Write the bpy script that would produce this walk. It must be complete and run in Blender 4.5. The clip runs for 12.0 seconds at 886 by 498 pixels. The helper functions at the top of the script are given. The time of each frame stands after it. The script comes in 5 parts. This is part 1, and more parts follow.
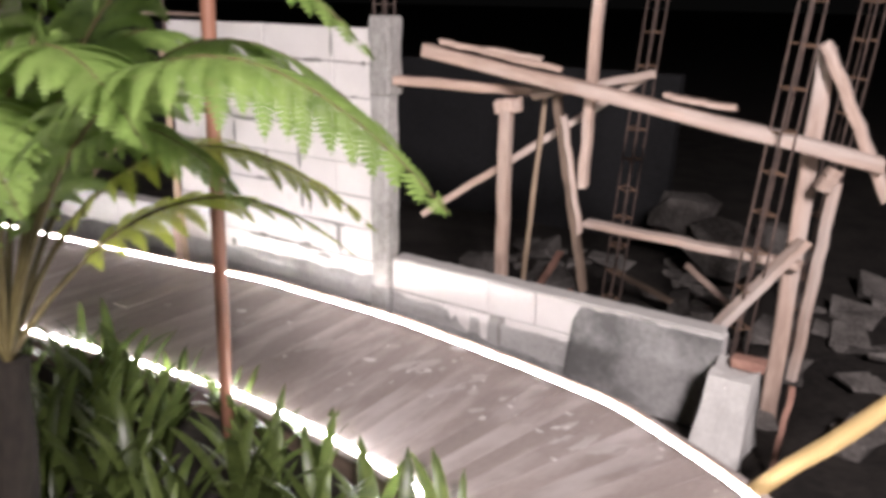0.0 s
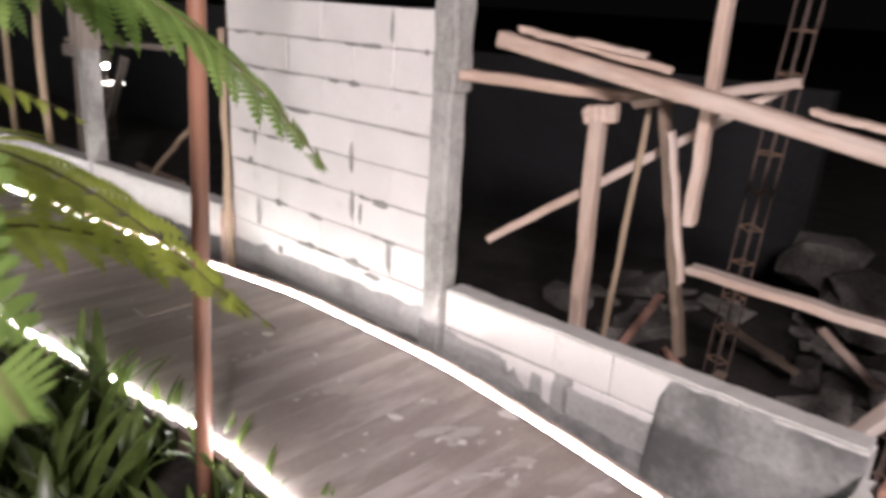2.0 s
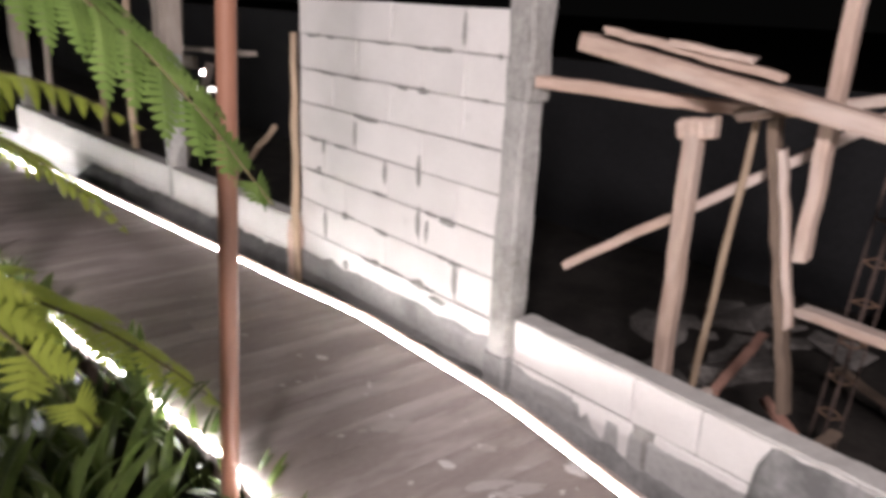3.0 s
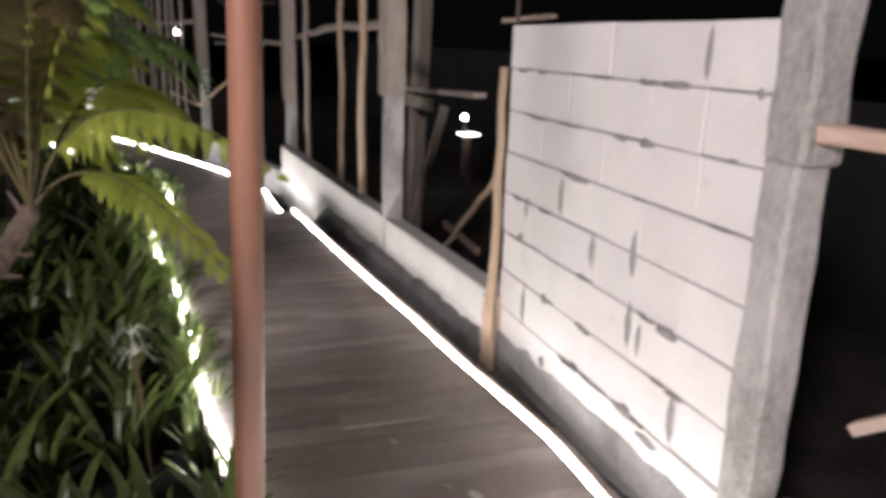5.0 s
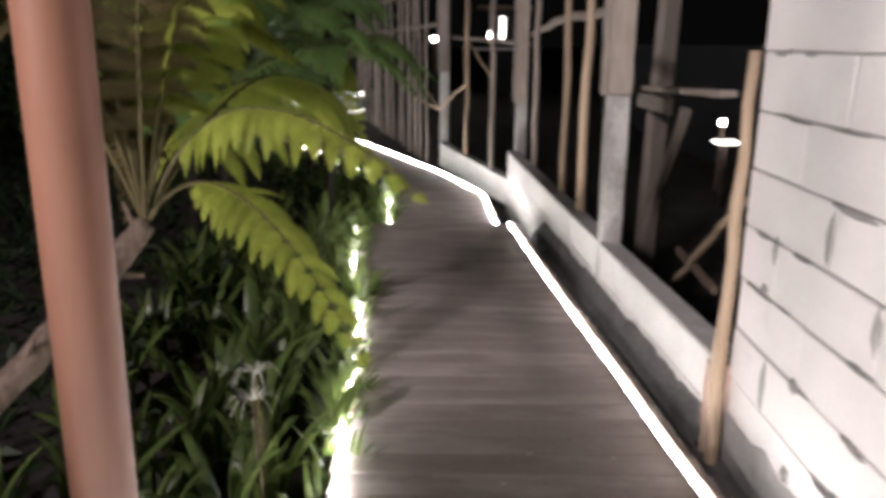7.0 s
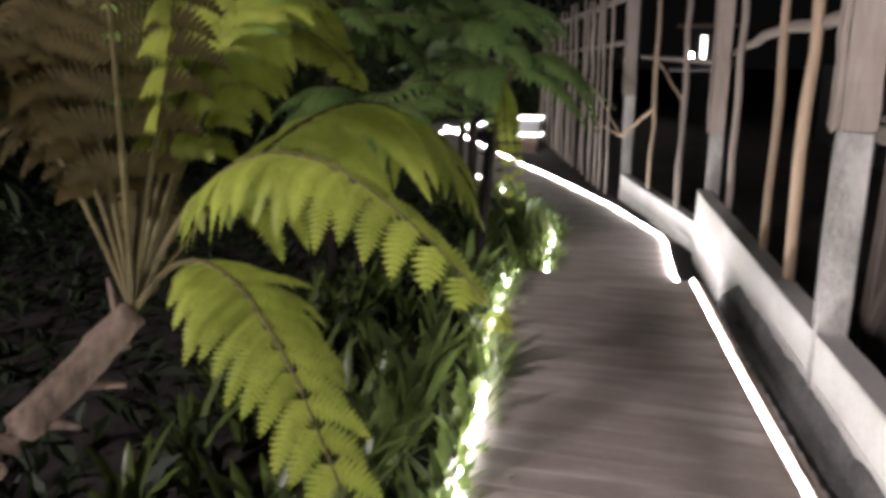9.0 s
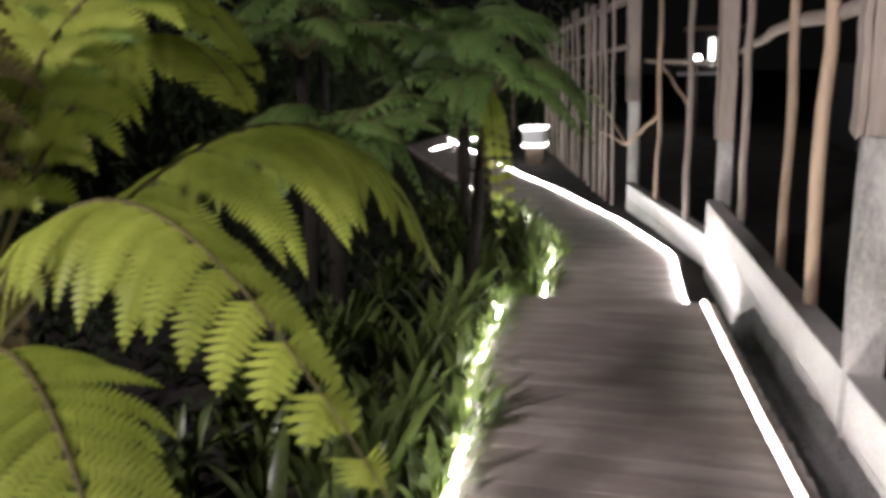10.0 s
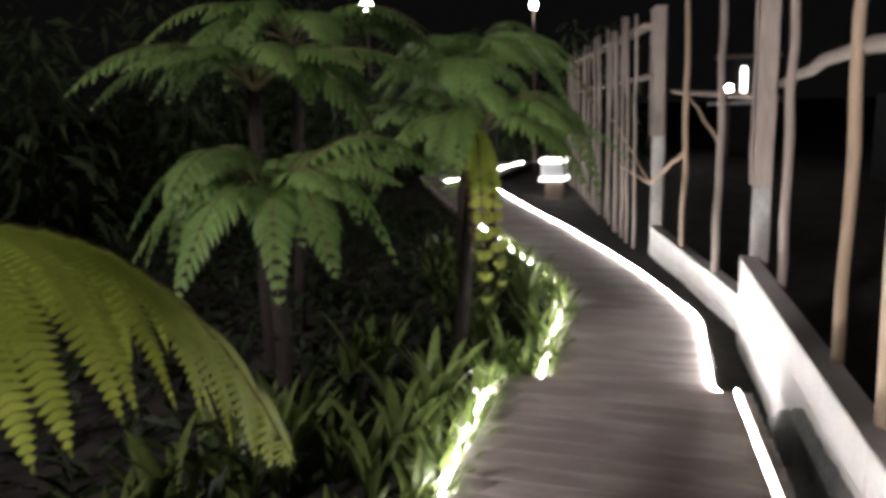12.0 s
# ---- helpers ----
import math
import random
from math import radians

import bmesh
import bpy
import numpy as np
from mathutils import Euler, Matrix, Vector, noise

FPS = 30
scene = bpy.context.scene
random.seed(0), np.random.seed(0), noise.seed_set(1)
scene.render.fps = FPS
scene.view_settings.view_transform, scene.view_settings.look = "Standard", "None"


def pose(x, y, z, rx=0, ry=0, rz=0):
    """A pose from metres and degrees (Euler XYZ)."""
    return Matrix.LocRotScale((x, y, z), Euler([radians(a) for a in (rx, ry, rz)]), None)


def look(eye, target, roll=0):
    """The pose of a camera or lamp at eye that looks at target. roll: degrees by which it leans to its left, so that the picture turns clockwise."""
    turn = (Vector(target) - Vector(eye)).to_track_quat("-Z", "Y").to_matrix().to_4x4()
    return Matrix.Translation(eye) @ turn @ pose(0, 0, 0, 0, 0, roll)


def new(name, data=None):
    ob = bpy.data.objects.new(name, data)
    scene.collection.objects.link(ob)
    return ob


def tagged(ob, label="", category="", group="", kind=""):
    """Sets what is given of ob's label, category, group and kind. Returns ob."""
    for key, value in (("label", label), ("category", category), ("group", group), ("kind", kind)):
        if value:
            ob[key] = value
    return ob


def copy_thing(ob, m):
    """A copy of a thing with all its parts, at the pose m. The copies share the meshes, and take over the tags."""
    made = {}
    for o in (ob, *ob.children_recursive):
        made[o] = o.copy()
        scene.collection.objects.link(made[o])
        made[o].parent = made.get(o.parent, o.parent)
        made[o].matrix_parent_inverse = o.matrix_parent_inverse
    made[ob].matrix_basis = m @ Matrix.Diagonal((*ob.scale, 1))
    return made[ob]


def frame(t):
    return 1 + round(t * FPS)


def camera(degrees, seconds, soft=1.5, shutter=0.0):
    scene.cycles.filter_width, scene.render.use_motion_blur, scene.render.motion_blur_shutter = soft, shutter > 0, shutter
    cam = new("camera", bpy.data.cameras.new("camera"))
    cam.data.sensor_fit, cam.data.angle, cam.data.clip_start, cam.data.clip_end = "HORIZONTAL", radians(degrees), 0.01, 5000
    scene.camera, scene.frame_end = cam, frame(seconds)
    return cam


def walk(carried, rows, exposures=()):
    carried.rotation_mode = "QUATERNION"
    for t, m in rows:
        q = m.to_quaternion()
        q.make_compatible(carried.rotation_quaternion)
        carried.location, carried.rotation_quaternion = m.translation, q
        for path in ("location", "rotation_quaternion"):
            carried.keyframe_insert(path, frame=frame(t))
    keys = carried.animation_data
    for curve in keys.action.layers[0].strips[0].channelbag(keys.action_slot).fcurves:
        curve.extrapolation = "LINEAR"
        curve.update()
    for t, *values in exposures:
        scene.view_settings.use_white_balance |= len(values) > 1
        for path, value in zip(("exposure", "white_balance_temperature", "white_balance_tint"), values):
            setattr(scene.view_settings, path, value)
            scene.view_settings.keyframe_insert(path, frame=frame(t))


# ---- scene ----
cam = camera(61.14, 12.0, soft=4.2, shutter=0.5)
PATH = [
    (0, (-0.081, 0.170, 1.955), (-1.095, 1.775, 1.326), 1.14),
    (0.5, (-0.114, 0.407, 1.917), (-1.133, 2.006, 1.281), 0.99),
    (1, (-0.188, 0.605, 1.884), (-1.250, 2.175, 1.248), 1.25),
    (1.5, (-0.265, 0.807, 1.861), (-1.370, 2.349, 1.226), 1.63),
    (2, (-0.330, 1.002, 1.839), (-1.588, 2.424, 1.211), 3.30),
    (2.5, (-0.400, 1.184, 1.817), (-1.719, 2.541, 1.171), 3.15),
    (3, (-0.491, 1.352, 1.799), (-1.931, 2.595, 1.181), 2.99),
    (3.2, (-0.537, 1.417, 1.791), (-2.032, 2.589, 1.166), 2.37),
    (4.8, (-1.090, 2.160, 1.715), (-2.890, 2.866, 1.200), 2.70),
    (5, (-1.165, 2.190, 1.712), (-2.995, 2.813, 1.178), 1.75),
    (5.5, (-1.343, 2.330, 1.698), (-3.195, 2.855, 1.152), 1.70),
    (6, (-1.563, 2.444, 1.668), (-3.448, 2.845, 1.130), 1.60),
    (6.5, (-1.740, 2.522, 1.632), (-3.646, 2.799, 1.095), 1.10),
    (7, (-1.918, 2.614, 1.625), (-3.849, 2.584, 1.095), 0.09),
    (7.5, (-2.155, 2.633, 1.630), (-4.080, 2.463, 1.116), 0.10),
    (9.3, (-3.026, 2.752, 1.606), (-4.895, 2.209, 1.140), -0.53),
    (9.5, (-3.120, 2.762, 1.607), (-4.992, 2.226, 1.153), -1.30),
    (10, (-3.380, 2.805, 1.594), (-5.251, 2.254, 1.149), -2.10),
    (10.5, (-3.604, 2.813, 1.625), (-5.465, 2.211, 1.203), -1.70),
    (11, (-3.876, 2.784, 1.627), (-5.739, 2.178, 1.222), -1.50),
    (11.5, (-4.126, 2.826, 1.623), (-5.993, 2.230, 1.228), -2.50),
    (12, (-4.336, 2.840, 1.635), (-6.199, 2.217, 1.260), -1.80),
]
walk(cam, [(t, look(eye, target, roll)) for t, eye, target, roll in PATH], [(0, 0.84), (3, 0.64), (5.5, 0.57), (7.5, 0.84), (9.5, 1.02), (12, 1.3)])

# ---- light ----
world = bpy.data.worlds.new("night_sky")
scene.world = world
world.use_nodes = True
world.node_tree.nodes["Background"].inputs[0].default_value = (0.46, 0.44, 0.43, 1)
world.node_tree.nodes["Background"].inputs[1].default_value = 0.003


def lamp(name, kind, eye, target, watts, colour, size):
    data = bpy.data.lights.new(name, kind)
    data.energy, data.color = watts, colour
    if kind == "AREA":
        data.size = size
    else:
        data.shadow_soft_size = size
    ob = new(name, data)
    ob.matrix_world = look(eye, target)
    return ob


# added unseen floodlight for the general light, high behind the start of the walk
lamp("unseen_floodlight", "POINT", (2.2, -1.8, 4.6), (-2, 3, 0.5), 1750, (1.0, 0.895, 0.915), 0.5)
LED_POWER = 54.0

# ---- materials ----


def mat(name, base, dark=None, rough=0.8, scale=6.0, fine=60.0, contrast=0.5, bump=0.3, stretch=(1, 1, 1), vary=0.0,
        stain=None, stain_at=(0.55, 0.7), stain_scale=1.6, coat=0.0, translucent=0.0, metal=0.0, spec=0.3):
    """Two scales of noise between dark and base, an optional stain colour, bump from the fine noise."""
    m = bpy.data.materials.new(name)
    m.use_nodes = True
    nt = m.node_tree
    n, l = nt.nodes, nt.links
    b = n["Principled BSDF"]
    dark = dark or tuple(c * 0.6 for c in base)
    tc, mp = n.new("ShaderNodeTexCoord"), n.new("ShaderNodeMapping")
    mp.inputs["Scale"].default_value = stretch
    l.new(tc.outputs["Object"], mp.inputs["Vector"])
    oi = n.new("ShaderNodeObjectInfo")
    addv = n.new("ShaderNodeVectorMath")
    addv.operation = "ADD"
    mulv = n.new("ShaderNodeVectorMath")
    mulv.operation = "SCALE"
    mulv.inputs["Scale"].default_value = 37.0
    comb = n.new("ShaderNodeCombineXYZ")
    for k in range(3):
        l.new(oi.outputs["Random"], comb.inputs[k])
    l.new(comb.outputs[0], mulv.inputs[0])
    l.new(mp.outputs[0], addv.inputs[0])
    l.new(mulv.outputs[0], addv.inputs[1])
    big, small = n.new("ShaderNodeTexNoise"), n.new("ShaderNodeTexNoise")
    for t, s, d in ((big, scale, 4), (small, fine, 5)):
        t.inputs["Scale"].default_value, t.inputs["Detail"].default_value = s, d
        l.new(addv.outputs[0], t.inputs["Vector"])
    mixf = n.new("ShaderNodeMix")
    mixf.inputs[0].default_value = 0.45
    l.new(big.outputs["Fac"], mixf.inputs[2])
    l.new(small.outputs["Fac"], mixf.inputs[3])
    ramp = n.new("ShaderNodeMapRange")
    ramp.inputs[1].default_value, ramp.inputs[2].default_value = 0.5 - 0.25 / max(contrast, 0.05) * 0.5, 0.5 + 0.25 / max(contrast, 0.05) * 0.5
    l.new(mixf.outputs[0], ramp.inputs[0])
    col = n.new("ShaderNodeMix")
    col.data_type = "RGBA"
    col.inputs[6].default_value, col.inputs[7].default_value = (*dark, 1), (*base, 1)
    l.new(ramp.outputs[0], col.inputs[0])
    out = col.outputs[2]
    if stain:
        sn = n.new("ShaderNodeTexNoise")
        sn.inputs["Scale"].default_value, sn.inputs["Detail"].default_value, sn.inputs["Roughness"].default_value = stain_scale, 6, 0.65
        l.new(addv.outputs[0], sn.inputs["Vector"])
        sr = n.new("ShaderNodeMapRange")
        sr.inputs[1].default_value, sr.inputs[2].default_value = stain_at
        l.new(sn.outputs["Fac"], sr.inputs[0])
        sc = n.new("ShaderNodeMix")
        sc.data_type = "RGBA"
        sc.inputs[7].default_value = (*stain, 1)
        l.new(sr.outputs[0], sc.inputs[0])
        l.new(out, sc.inputs[6])
        out = sc.outputs[2]
    if vary:
        hs = n.new("ShaderNodeHueSaturation")
        vr = n.new("ShaderNodeMapRange")
        vr.inputs[3].default_value, vr.inputs[4].default_value = 1 - vary, 1 + vary
        l.new(oi.outputs["Random"], vr.inputs[0])
        l.new(vr.outputs[0], hs.inputs["Value"])
        l.new(out, hs.inputs["Color"])
        out = hs.outputs[0]
    l.new(out, b.inputs["Base Color"])
    b.inputs["Roughness"].default_value, b.inputs["Metallic"].default_value = rough, metal
    b.inputs["Specular IOR Level"].default_value = spec
    b.inputs["Coat Weight"].default_value = coat
    if bump:
        bp = n.new("ShaderNodeBump")
        bp.inputs["Strength"].default_value, bp.inputs["Distance"].default_value = bump, 0.01
        l.new(mixf.outputs[0], bp.inputs["Height"])
        l.new(bp.outputs[0], b.inputs["Normal"])
    if translucent:
        tr, ms = n.new("ShaderNodeBsdfTranslucent"), n.new("ShaderNodeMixShader")
        ms.inputs[0].default_value = translucent
        l.new(out, tr.inputs["Color"])
        l.new(b.outputs[0], ms.inputs[1])
        l.new(tr.outputs[0], ms.inputs[2])
        l.new(ms.outputs[0], n["Material Output"].inputs["Surface"])
    return m


def glow(name, colour, strength):
    m = bpy.data.materials.new(name)
    m.use_nodes = True
    b = m.node_tree.nodes["Principled BSDF"]
    b.inputs["Base Color"].default_value = (0.8, 0.8, 0.8, 1)
    b.inputs["Emission Color"].default_value = (*colour, 1)
    b.inputs["Emission Strength"].default_value = strength
    return m


M_BLOCK = mat("aerated_block", (0.78, 0.75, 0.73), (0.66, 0.63, 0.61), 0.9, 5, 70, 0.5, 0.35, vary=0.04, stain=(0.55, 0.52, 0.5), stain_at=(0.62, 0.8), stain_scale=4)
M_MORTAR = mat("mortar", (0.36, 0.35, 0.33), (0.2, 0.19, 0.18), 0.95, 9, 90, 0.8, 0.7)
M_CONCRETE = mat("raw_concrete", (0.42, 0.405, 0.385), (0.2, 0.19, 0.178), 0.9, 5, 60, 0.95, 0.7, stretch=(1.2, 1.2, 0.65), stain=(0.5, 0.48, 0.46), stain_at=(0.5, 0.68), stain_scale=2.4)
M_RENDER = mat("cement_render", (0.6, 0.585, 0.56), (0.45, 0.435, 0.42), 0.9, 2.5, 50, 0.7, 0.35, stain=(0.36, 0.35, 0.34), stain_at=(0.6, 0.75))
M_CEMENT = mat("grey_cement_wash", (0.46, 0.45, 0.44), (0.3, 0.29, 0.28), 0.9, 2.5, 50, 0.8, 0.4, stain=(0.24, 0.235, 0.23), stain_at=(0.56, 0.7), stain_scale=3)
M_WET = mat("damp_cement", (0.37, 0.362, 0.355), (0.2, 0.197, 0.193), 0.85, 2.6, 35, 0.8, 0.3, stain=(0.13, 0.128, 0.125), stain_at=(0.46, 0.6), stain_scale=2.1)
M_DECK = mat("weathered_deck", (0.43, 0.37, 0.345), (0.29, 0.245, 0.225), 0.58, 2.0, 30, 0.7, 0.35, stretch=(3.5, 0.9, 1), vary=0.055, stain=(0.52, 0.47, 0.45), stain_at=(0.5, 0.66), stain_scale=1.0, spec=0.35)
M_DECKSMEAR = mat("dried_cement_film", (0.56, 0.52, 0.5), (0.44, 0.395, 0.37), 0.7, 9, 60, 0.9, 0.2)
M_DECKPATCH = mat("pale_board", (0.5, 0.44, 0.4), (0.4, 0.34, 0.3), 0.7, 3, 40, 0.6, 0.3, stretch=(6, 1, 1))
M_TIMBER = mat("sawn_timber", (0.56, 0.43, 0.36), (0.36, 0.26, 0.21), 0.8, 5, 45, 0.9, 0.5, stretch=(1, 1, 0.18), vary=0.12, stain=(0.52, 0.45, 0.41), stain_at=(0.5, 0.66), stain_scale=3)
M_DARKTIMBER = mat("dark_timber", (0.22, 0.16, 0.12), (0.1, 0.075, 0.06), 0.85, 5, 45, 0.9, 0.5, stretch=(1, 1, 0.18))
M_POLE = mat("bamboo_pole", (0.46, 0.35, 0.255), (0.3, 0.22, 0.15), 0.6, 4, 40, 0.8, 0.3, stretch=(1, 1, 0.15), vary=0.25)
M_GREYPOLE = mat("grey_pole", (0.36, 0.31, 0.27), (0.22, 0.18, 0.155), 0.8, 4, 40, 0.8, 0.4, stretch=(1, 1, 0.15), vary=0.2)
M_RED = mat("painted_steel_pole", (0.33, 0.16, 0.105), (0.24, 0.115, 0.078), 0.4, 3, 50, 0.6, 0.12, stretch=(1, 1, 0.2), spec=0.5)
M_STEEL = mat("rusty_steel", (0.18, 0.13, 0.11), (0.08, 0.06, 0.055), 0.7, 12, 80, 0.9, 0.4, metal=0.4)
M_TIE = mat("rust_tie", (0.24, 0.15, 0.1), (0.13, 0.08, 0.055), 0.8, 12, 80, 0.9, 0.4)
M_YELLOW = mat("peeled_pole", (0.62, 0.46, 0.22), (0.45, 0.3, 0.12), 0.6, 4, 40, 0.8, 0.3, stretch=(1, 1, 0.15))
M_BRICK = mat("red_brick", (0.38, 0.22, 0.17), (0.26, 0.14, 0.11), 0.9, 8, 60, 0.8, 0.5)
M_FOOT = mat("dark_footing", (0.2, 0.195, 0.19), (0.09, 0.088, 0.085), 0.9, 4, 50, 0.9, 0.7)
M_SOIL = mat("dark_soil", (0.035, 0.03, 0.026), (0.012, 0.01, 0.009), 0.95, 3, 25, 1.0, 1.0)
M_RUBBLE = mat("rubble", (0.17, 0.155, 0.145), (0.06, 0.054, 0.05), 0.95, 5, 40, 0.9, 0.8, vary=0.3)
M_FROND = mat("fern_leaf", (0.27, 0.38, 0.11), (0.15, 0.24, 0.06), 0.5, 3, 30, 0.8, 0.0, vary=0.15, translucent=0.45)
M_FROND_Y = mat("yellowing_fern_leaf", (0.385, 0.435, 0.085), (0.25, 0.3, 0.05), 0.5, 3, 30, 0.8, 0.0, vary=0.15, translucent=0.45)
M_FROND_DRY = mat("dry_fern_leaf", (0.11, 0.085, 0.032), (0.06, 0.045, 0.018), 0.8, 3, 30, 0.8, 0.0, translucent=0.3)
# darker copy of the fern leaf: shade painted in for the back ferns
M_FROND_SHADED = mat("fern_leaf_shaded", (0.16, 0.25, 0.075), (0.08, 0.14, 0.04), 0.5, 3, 30, 0.8, 0.0, vary=0.15, translucent=0.4)
M_STEM = mat("fern_stem", (0.13, 0.11, 0.045), (0.07, 0.055, 0.025), 0.6, 6, 50, 0.8, 0.3)
M_TRUNK = mat("fern_trunk", (0.19, 0.14, 0.11), (0.06, 0.043, 0.034), 0.95, 9, 50, 0.9, 1.0, stretch=(1, 1, 0.4))
# same bark, nearly black: stands for trunks that get no light
M_TRUNK_SHADED = mat("fern_trunk_shaded", (0.02, 0.016, 0.012), (0.008, 0.006, 0.005), 0.95, 9, 50, 0.9, 1.0, stretch=(1, 1, 0.4))
M_LILY = mat("lily_leaf", (0.115, 0.152, 0.042), (0.05, 0.073, 0.02), 0.38, 4, 30, 0.8, 0.0, vary=0.3, translucent=0.4, spec=0.5)
M_PETAL = mat("white_petal", (0.8, 0.8, 0.74), (0.7, 0.7, 0.62), 0.6, 6, 40, 0.5, 0.0, translucent=0.3)
M_LED = glow("led_glow", (1.0, 0.97, 0.97), LED_POWER)
# near-black colour does the work of darkness on the back walls
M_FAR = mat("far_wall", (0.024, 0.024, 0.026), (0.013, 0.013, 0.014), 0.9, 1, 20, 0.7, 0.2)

# ---- builders ----


def obj(name, bm, material, parent=None, label="", smooth=False):
    me = bpy.data.meshes.new(name)
    bm.to_mesh(me)
    bm.free()
    for p in me.polygons:
        p.use_smooth = smooth
    me.materials.append(material)
    ob = new(name, me)
    if parent:
        ob.parent = parent
    if label:
        ob["label"] = label
    return ob


part = obj


def empty(name, at=(0, 0, 0)):
    ob = new(name)
    ob.location = at
    return ob


def add_box(bm, size, m, bevel=0.0, jitter=0.0, rng=None):
    """A box of the given size about the pose m, with bevelled and slightly uneven edges."""
    r = bmesh.ops.create_cube(bm, size=1.0)
    vs = r["verts"]
    for v in vs:
        v.co = Vector((v.co.x * size[0], v.co.y * size[1], v.co.z * size[2]))
        if jitter and rng:
            v.co += Vector([rng.uniform(-jitter, jitter) for _ in range(3)])
    if bevel:
        es = list({e for v in vs for e in v.link_edges})
        r = bmesh.ops.bevel(bm, geom=es, offset=bevel, segments=1, affect="EDGES")
        vs = list({v for f in r["faces"] for v in f.verts} | {v for v in vs if v.is_valid})
    bmesh.ops.transform(bm, matrix=m, verts=[v for v in vs if v.is_valid])


def align(a, b, roll=0.0):
    """Pose at the middle of a-b with its z axis along it."""
    a, b = Vector(a), Vector(b)
    q = (b - a).to_track_quat("Z", "Y")
    return Matrix.Translation((a + b) / 2) @ q.to_matrix().to_4x4() @ Matrix.Rotation(radians(roll), 4, "Z"), (b - a).length


def add_stick(bm, a, b, r0, r1, rng, seg=10, rings=9, wobble=0.012, lump=0.06, bend=0.0, nodes=0):
    """A round, slightly crooked pole from a to b."""
    a, b = Vector(a), Vector(b)
    d = (b - a).normalized()
    u = d.orthogonal().normalized()
    w = d.cross(u)
    off = Vector((0, 0, 0))
    last = None
    for i in range(rings + 1):
        t = i / rings
        off = (u * rng.uniform(-1, 1) + w * rng.uniform(-1, 1)) * wobble
        c = a.lerp(b, t) + off + u * bend * math.sin(math.pi * t)
        rr = (r0 + (r1 - r0) * t) * (1 + rng.uniform(-lump, lump))
        if nodes and i % nodes == 0:
            rr *= 1.12
        ring = [bm.verts.new(c + (u * math.cos(k * math.tau / seg) + w * math.sin(k * math.tau / seg)) * rr) for k in range(seg)]
        if last:
            for k in range(seg):
                bm.faces.new((last[k], last[(k + 1) % seg], ring[(k + 1) % seg], ring[k]))
        else:
            bm.faces.new(ring[::-1])
        last = ring
    bm.faces.new(last)


def add_plank(bm, a, b, wide, thick, rng, roll=0.0, rings=13, wob=0.0038):
    """A sawn board or beam from a to b, with bevelled, slightly uneven edges."""
    m, length = align(a, b, roll)
    c = min(wide, thick) * 0.14
    w, t = wide / 2, thick / 2
    prof = [(w - c, -t), (w, -t + c), (w, t - c), (w - c, t), (-w + c, t), (-w, t - c), (-w, -t + c), (-w + c, -t)]
    last = None
    for i in range(rings + 1):
        z = (i / rings - 0.5) * length
        ox, oy = rng.uniform(-wob, wob), rng.uniform(-wob, wob)
        s = 1 + rng.uniform(-0.03, 0.03)
        ring = [bm.verts.new(m @ Vector((x * s + ox, y * s + oy, z + (rng.uniform(-0.012, 0.012) if i in (0, rings) else 0)))) for x, y in prof]
        if last:
            for k in range(8):
                bm.faces.new((last[k], last[(k + 1) % 8], ring[(k + 1) % 8], ring[k]))
        else:
            bm.faces.new(ring[::-1])
        last = ring
    bm.faces.new(last)


def local_mesh(name, build, a, b, material, parent=None, label="", smooth=False):
    """A long piece built about its own middle, with z along it, so that the grain follows it."""
    m, length = align(a, b)
    bm = bmesh.new()
    build(bm, (0, 0, -length / 2), (0, 0, length / 2))
    ob = obj(name, bm, material, parent, label, smooth)
    ob.matrix_world = m
    return ob


def pole(name, a, b, r0, r1, material, seed, label, category, group="", bend=0.0, nodes=0, parent=None, wobble=0.01, seg=10, rings=9):
    rng = random.Random(seed)
    ob = local_mesh(name, lambda bm, p, q: add_stick(bm, p, q, r0, r1, rng, seg, rings, wobble, 0.05, bend, nodes), a, b, material, parent, smooth=True)
    if parent is None:
        tagged(ob, label, category, group)
    return ob


def board(name, a, b, wide, thick, material, seed, label="", category="timber", group="", roll=0.0, parent=None):
    rng = random.Random(seed)

    def build(bm, p, q):
        add_plank(bm, p, q, wide, thick, rng)
    m, length = align(a, b, roll)
    bm = bmesh.new()
    build(bm, (0, 0, -length / 2), (0, 0, length / 2))
    ob = obj(name, bm, material, parent)
    ob.matrix_world = m
    if parent is None:
        tagged(ob, label, category, group)
    elif label:
        ob["label"] = label
    return ob


# ---- the plan ----
END_X = -8.45
RIGHT = [(0.55, -3.0), (0.55, 0.8), (0.4, 1.7), (0.02, 2.5), (-0.36, 2.84), (-0.99, 3.22), (-1.7, 3.4), (-2.5, 3.56), (-3.7, 3.59), (-4.5, 3.495), (-5.2, 3.44), (-5.9, 3.37), (-6.8, 3.285), (-7.6, 3.22), (END_X, 3.15)]
LEFT = [(-0.85, -3.0), (-0.85, 0.9), (-1.02, 1.65), (-1.35, 2.18), (-2.1, 2.33), (-2.75, 2.37), (-3.7, 2.27), (-4.5, 2.18), (-5.5, 2.11), (-6.3, 2.03), (-7.1, 1.89), (-7.7, 1.84), (END_X, 1.76)]
RIGHT_FAR = [(-8.47, 2.98), (-9.1, 2.96), (-10.0, 2.93), (-11.6, 2.4), (-13.9, 1.44), (-17.3, -0.13), (-20.0, -1.35), (-23.0, -2.7)]
